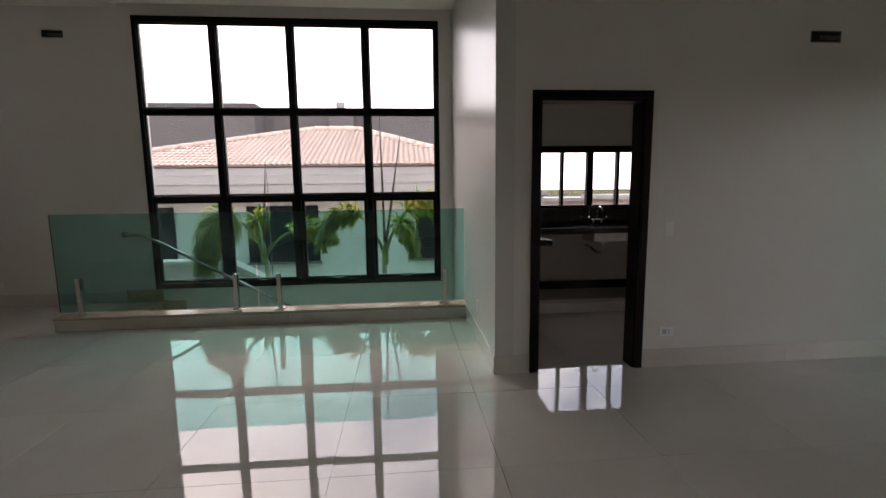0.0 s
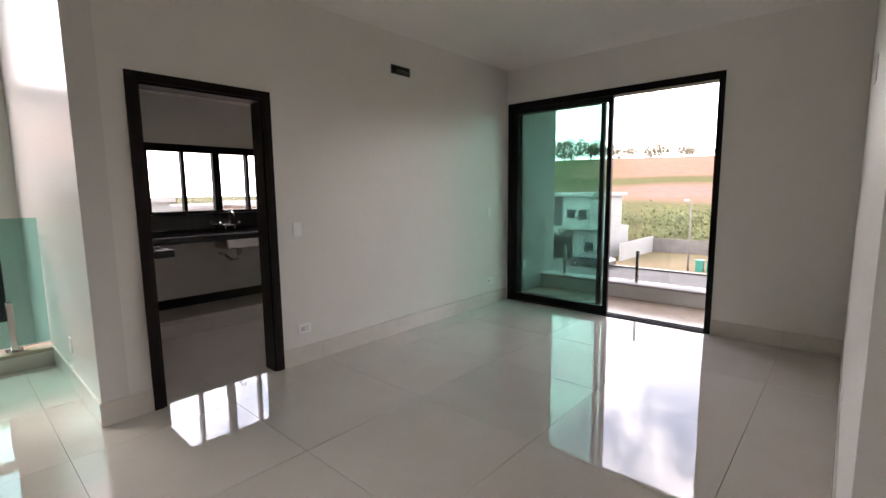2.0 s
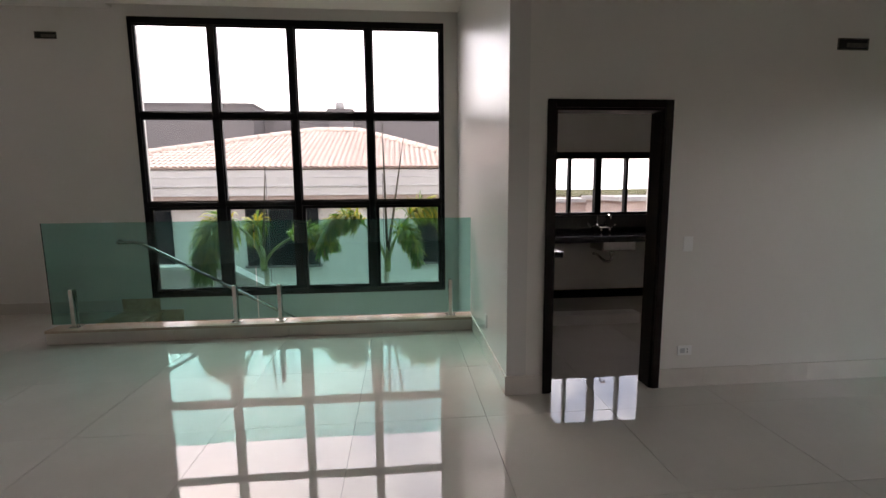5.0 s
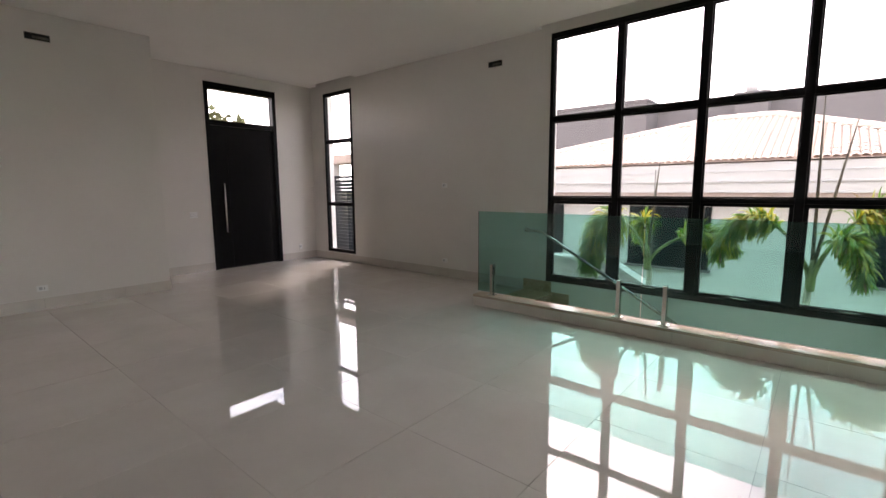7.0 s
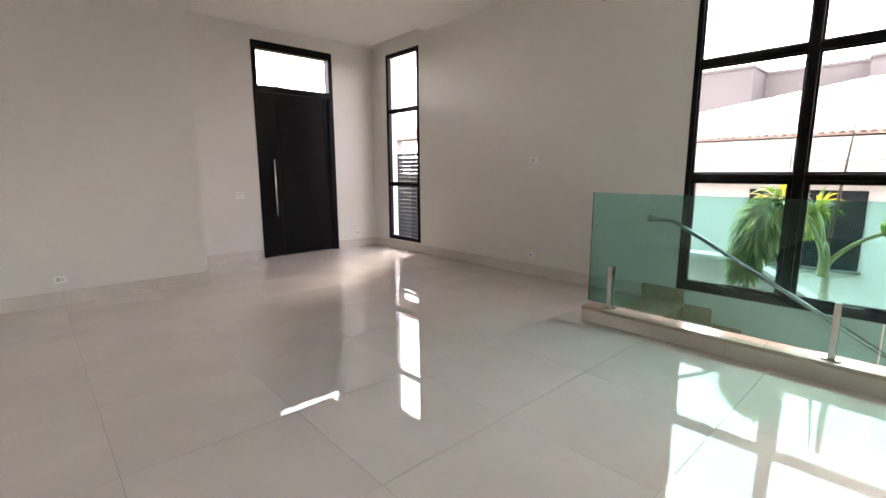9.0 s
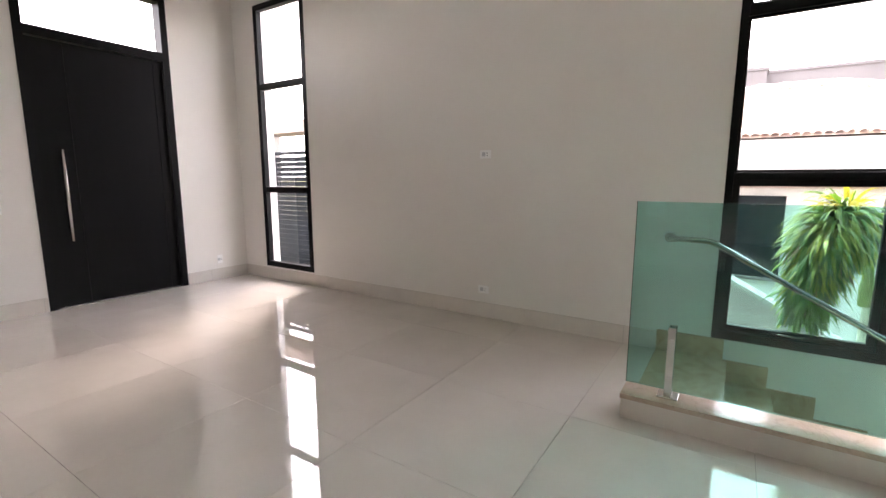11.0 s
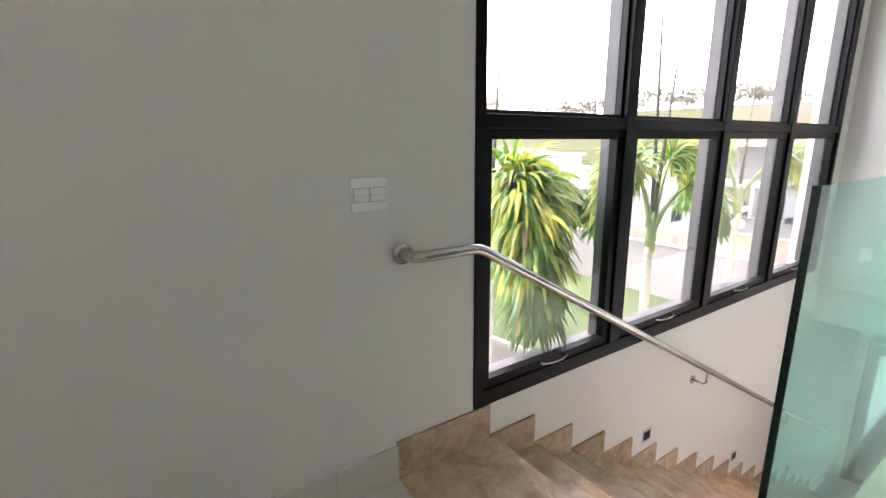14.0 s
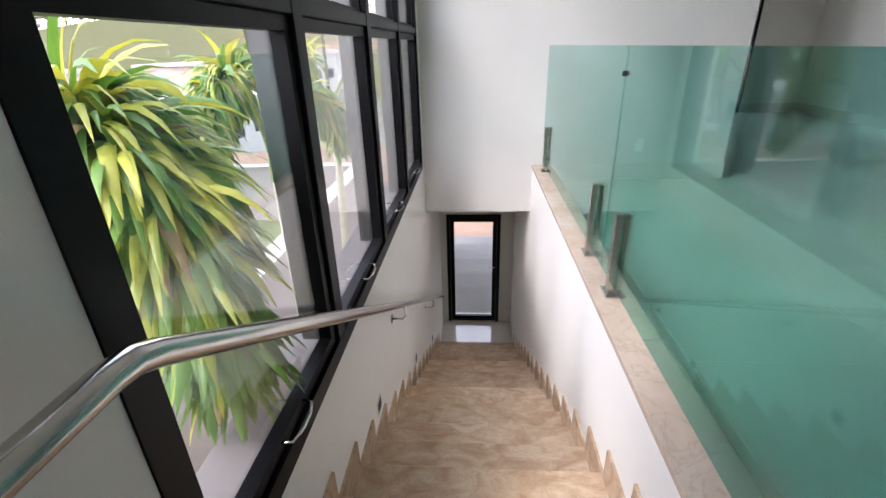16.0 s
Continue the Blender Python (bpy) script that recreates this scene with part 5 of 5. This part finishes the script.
def car(x, y, z, yaw, paint, label):
    t = thing("car", (x, y, z), label, "car")
    m = Matrix.Translation((x, y, z)) @ Matrix.Rotation(radians(yaw), 4, "Z")

    def add(name, bm, material, parent):
        bmesh.ops.transform(bm, matrix=m, verts=bm.verts)
        return part(name, bm, material, parent)

    def loft(prof, w0, w1):
        bm = bmesh.new()
        lo = [bm.verts.new((px, -(w1 if pz > 0.95 else w0), pz)) for px, pz in prof]
        hi = [bm.verts.new((px, (w1 if pz > 0.95 else w0), pz)) for px, pz in prof]
        bm.faces.new(lo)
        bm.faces.new(hi[::-1])
        for k in range(len(prof)):
            bm.faces.new((lo[k], hi[k], hi[(k + 1) % len(prof)], lo[(k + 1) % len(prof)]))
        return bm

    body = add("body", loft([(-2.1, 0.3), (2.1, 0.3), (2.12, 0.62), (1.95, 0.8), (1.0, 0.95), (-1.95, 0.95), (-2.12, 0.7)], 0.85, 0.85), paint, t)
    add("cabin_glass", loft([(1.05, 0.93), (0.35, 1.42), (-1.2, 1.42), (-1.75, 0.93)], 0.8, 0.66), M_DGLASS, t)
    add("roof_panel", loft([(0.3, 1.42), (0.25, 1.47), (-1.1, 1.47), (-1.2, 1.42)], 0.64, 0.64), paint, t)
    for wx in (-1.3, 1.3):
        for s in (-1, 1):
            bm = bmesh.new()
            tube(bm, [(wx, s * 0.68, 0.32), (wx, s * 0.88, 0.32)], 0.32, 16)
            w = add("wheel", bm, M_TYRE, t)
            bm = bmesh.new()
            tube(bm, [(wx, s * 0.87, 0.32), (wx, s * 0.89, 0.32)], 0.19, 12)
            add("rim", bm, M_STEEL, w)
    return t


car(43.4, 19.0, terrain(43, 19) + 0.11, 90, M_CAR, "dark parked car at the kerb")
car(36.6, 24.2, terrain(36.6, 24.2) + 0.16, 85, M_CARW, "white parked car in the street")
car(46.6, 27.0, terrain(46.6, 27.0) + 0.1, 0, M_CARW, "white car under the carport")

lamp = thing("street_lamp", (46, 11, terrain(46, 11)), "pale concrete street lamp post", "street lamp")
z = terrain(46, 11)
bm = bmesh.new()
tube(bm, [(46, 11, z), (46, 11, z + 6.2)], 0.1, 8, radii=[0.10, 0.06])
part("pole", bm, M_BLOCK, lamp)
bm = bmesh.new()
tube(bm, [(46, 11, z + 6.1), (45.6, 11, z + 6.5), (44.6, 11, z + 6.6)], 0.05, 6)
part("arm", bm, M_KERB, lamp)
part("lamp_head", boxes((44.1, 44.7, 10.88, 11.12, z + 6.52, z + 6.66), bevel=0.02), M_PLASTIC2, lamp)
z = terrain(47, 8.5)
shed = thing("shed", (48, 7.2, z), "small white shed with a dark sloping roof", "shed")
part("wall", boxes((46.6, 49.5, 5.4, 8.3, z - 0.3, z + 1.5)), M_STUCCO, shed)
bm = bmesh.new()
q = [bm.verts.new(p) for p in ((46.2, 9.3, z + 1.4), (49.8, 9.3, z + 1.4), (49.8, 5.2, z + 3.3), (46.2, 5.2, z + 3.3), (46.2, 9.3, z + 1.52), (49.8, 9.3, z + 1.52), (49.8, 5.2, z + 3.42), (46.2, 5.2, z + 3.42))]
for f in ((3, 2, 1, 0), (4, 5, 6, 7), (0, 1, 5, 4), (1, 2, 6, 5), (2, 3, 7, 6), (3, 0, 4, 7)):
    bm.faces.new([q[i] for i in f])
part("roof", bm, M_ROOFD, shed)
for y in (9.2, 10.1):
    zz = terrain(46.2, y) + 0.16
    b = thing("bin", (46.2, y, zz), "green plastic wheeled bin", "bin", "bins")
    part("body", boxes((45.9, 46.5, y - 0.32, y + 0.32, zz, zz + 1.0), bevel=0.05), M_BIN, b)
    part("lid", boxes((45.86, 46.54, y - 0.35, y + 0.35, zz + 1.0, zz + 1.08), bevel=0.02), M_BIN, b)

# houses seen to the north-east and through the kitchen window
fh = random.Random(5)
for x, y, w, d, h in ((24, 24, 8, 7, 3.0), (18.5, 33, 6, 6, 4.0), (34, 44, 9, 8, 6), (44, 50, 8, 8, 4), (54, 40, 9, 9, 6), (14.5, 41, 6, 6, 3.3), (10.6, 39, 3.0, 5, 3.9), (38, 86, 10, 8, 3), (62, 118, 12, 9, 4)):
    z = terrain(x, y)
    t = thing("house", (x, y, z), "distant white house with a flat roof", "house", "distant houses")
    part("wall", boxes((x - w / 2, x + w / 2, y - d / 2, y + d / 2, z - 1, z + h)), M_STUCCO2 if fh.random() < 0.65 else M_PINK, t)
    part("roof", boxes((x - w / 2 - 0.3, x + w / 2 + 0.3, y - d / 2 - 0.3, y + d / 2 + 0.3, z + h, z + h + 0.3)), M_KERB, t)
    for k in range(3):
        a = x - w / 2 + (k + 0.5) * w / 3
        part("window", boxes((a - 0.6, a + 0.6, y - d / 2 - 0.03, y - d / 2, z + 1.0, z + 2.2)), M_DGLASS, t)

# ---- floor tiles ----
TILE, GAP = 0.9, 0.0011
ROOMS = [(XW, SX0, YJ, YN), (XJ, SX0, YS, YJ), (SX0, XK, YS, SY0), (-2.6, 2.1, -3.2, YS), (XK, XE, YS, YK), (1.81, 2.635, YK, YK + 0.15), (XK + 0.15, XE, YK + 0.15, YN)]
for i in range(-11, 6):
    for j in range(-6, 7):
        cx, cy = 1.26 + TILE * i, 1.69 + TILE * j
        pieces = []
        for a, b, c, d in ROOMS:
            p, q, r, s = max(a, cx + GAP), min(b, cx + TILE - GAP), max(c, cy + GAP), min(d, cy + TILE - GAP)
            if q - p > 0.004 and s - r > 0.004:
                pieces.append((p, q, r, s))
        if not pieces:
            continue
        mx, my = cx + TILE / 2, cy + TILE / 2
        bm = boxes(*[(p - mx, q - mx, r - my, s - my, -0.010, 0.0) for p, q, r, s in pieces])
        ob = mesh_ob("tile", bm, M_TILE)
        ob.parent = floor
        ob.location = (mx, my, 0.0)
        ob.rotation_euler = (random.gauss(0, 0.0007), random.gauss(0, 0.0007), 0)
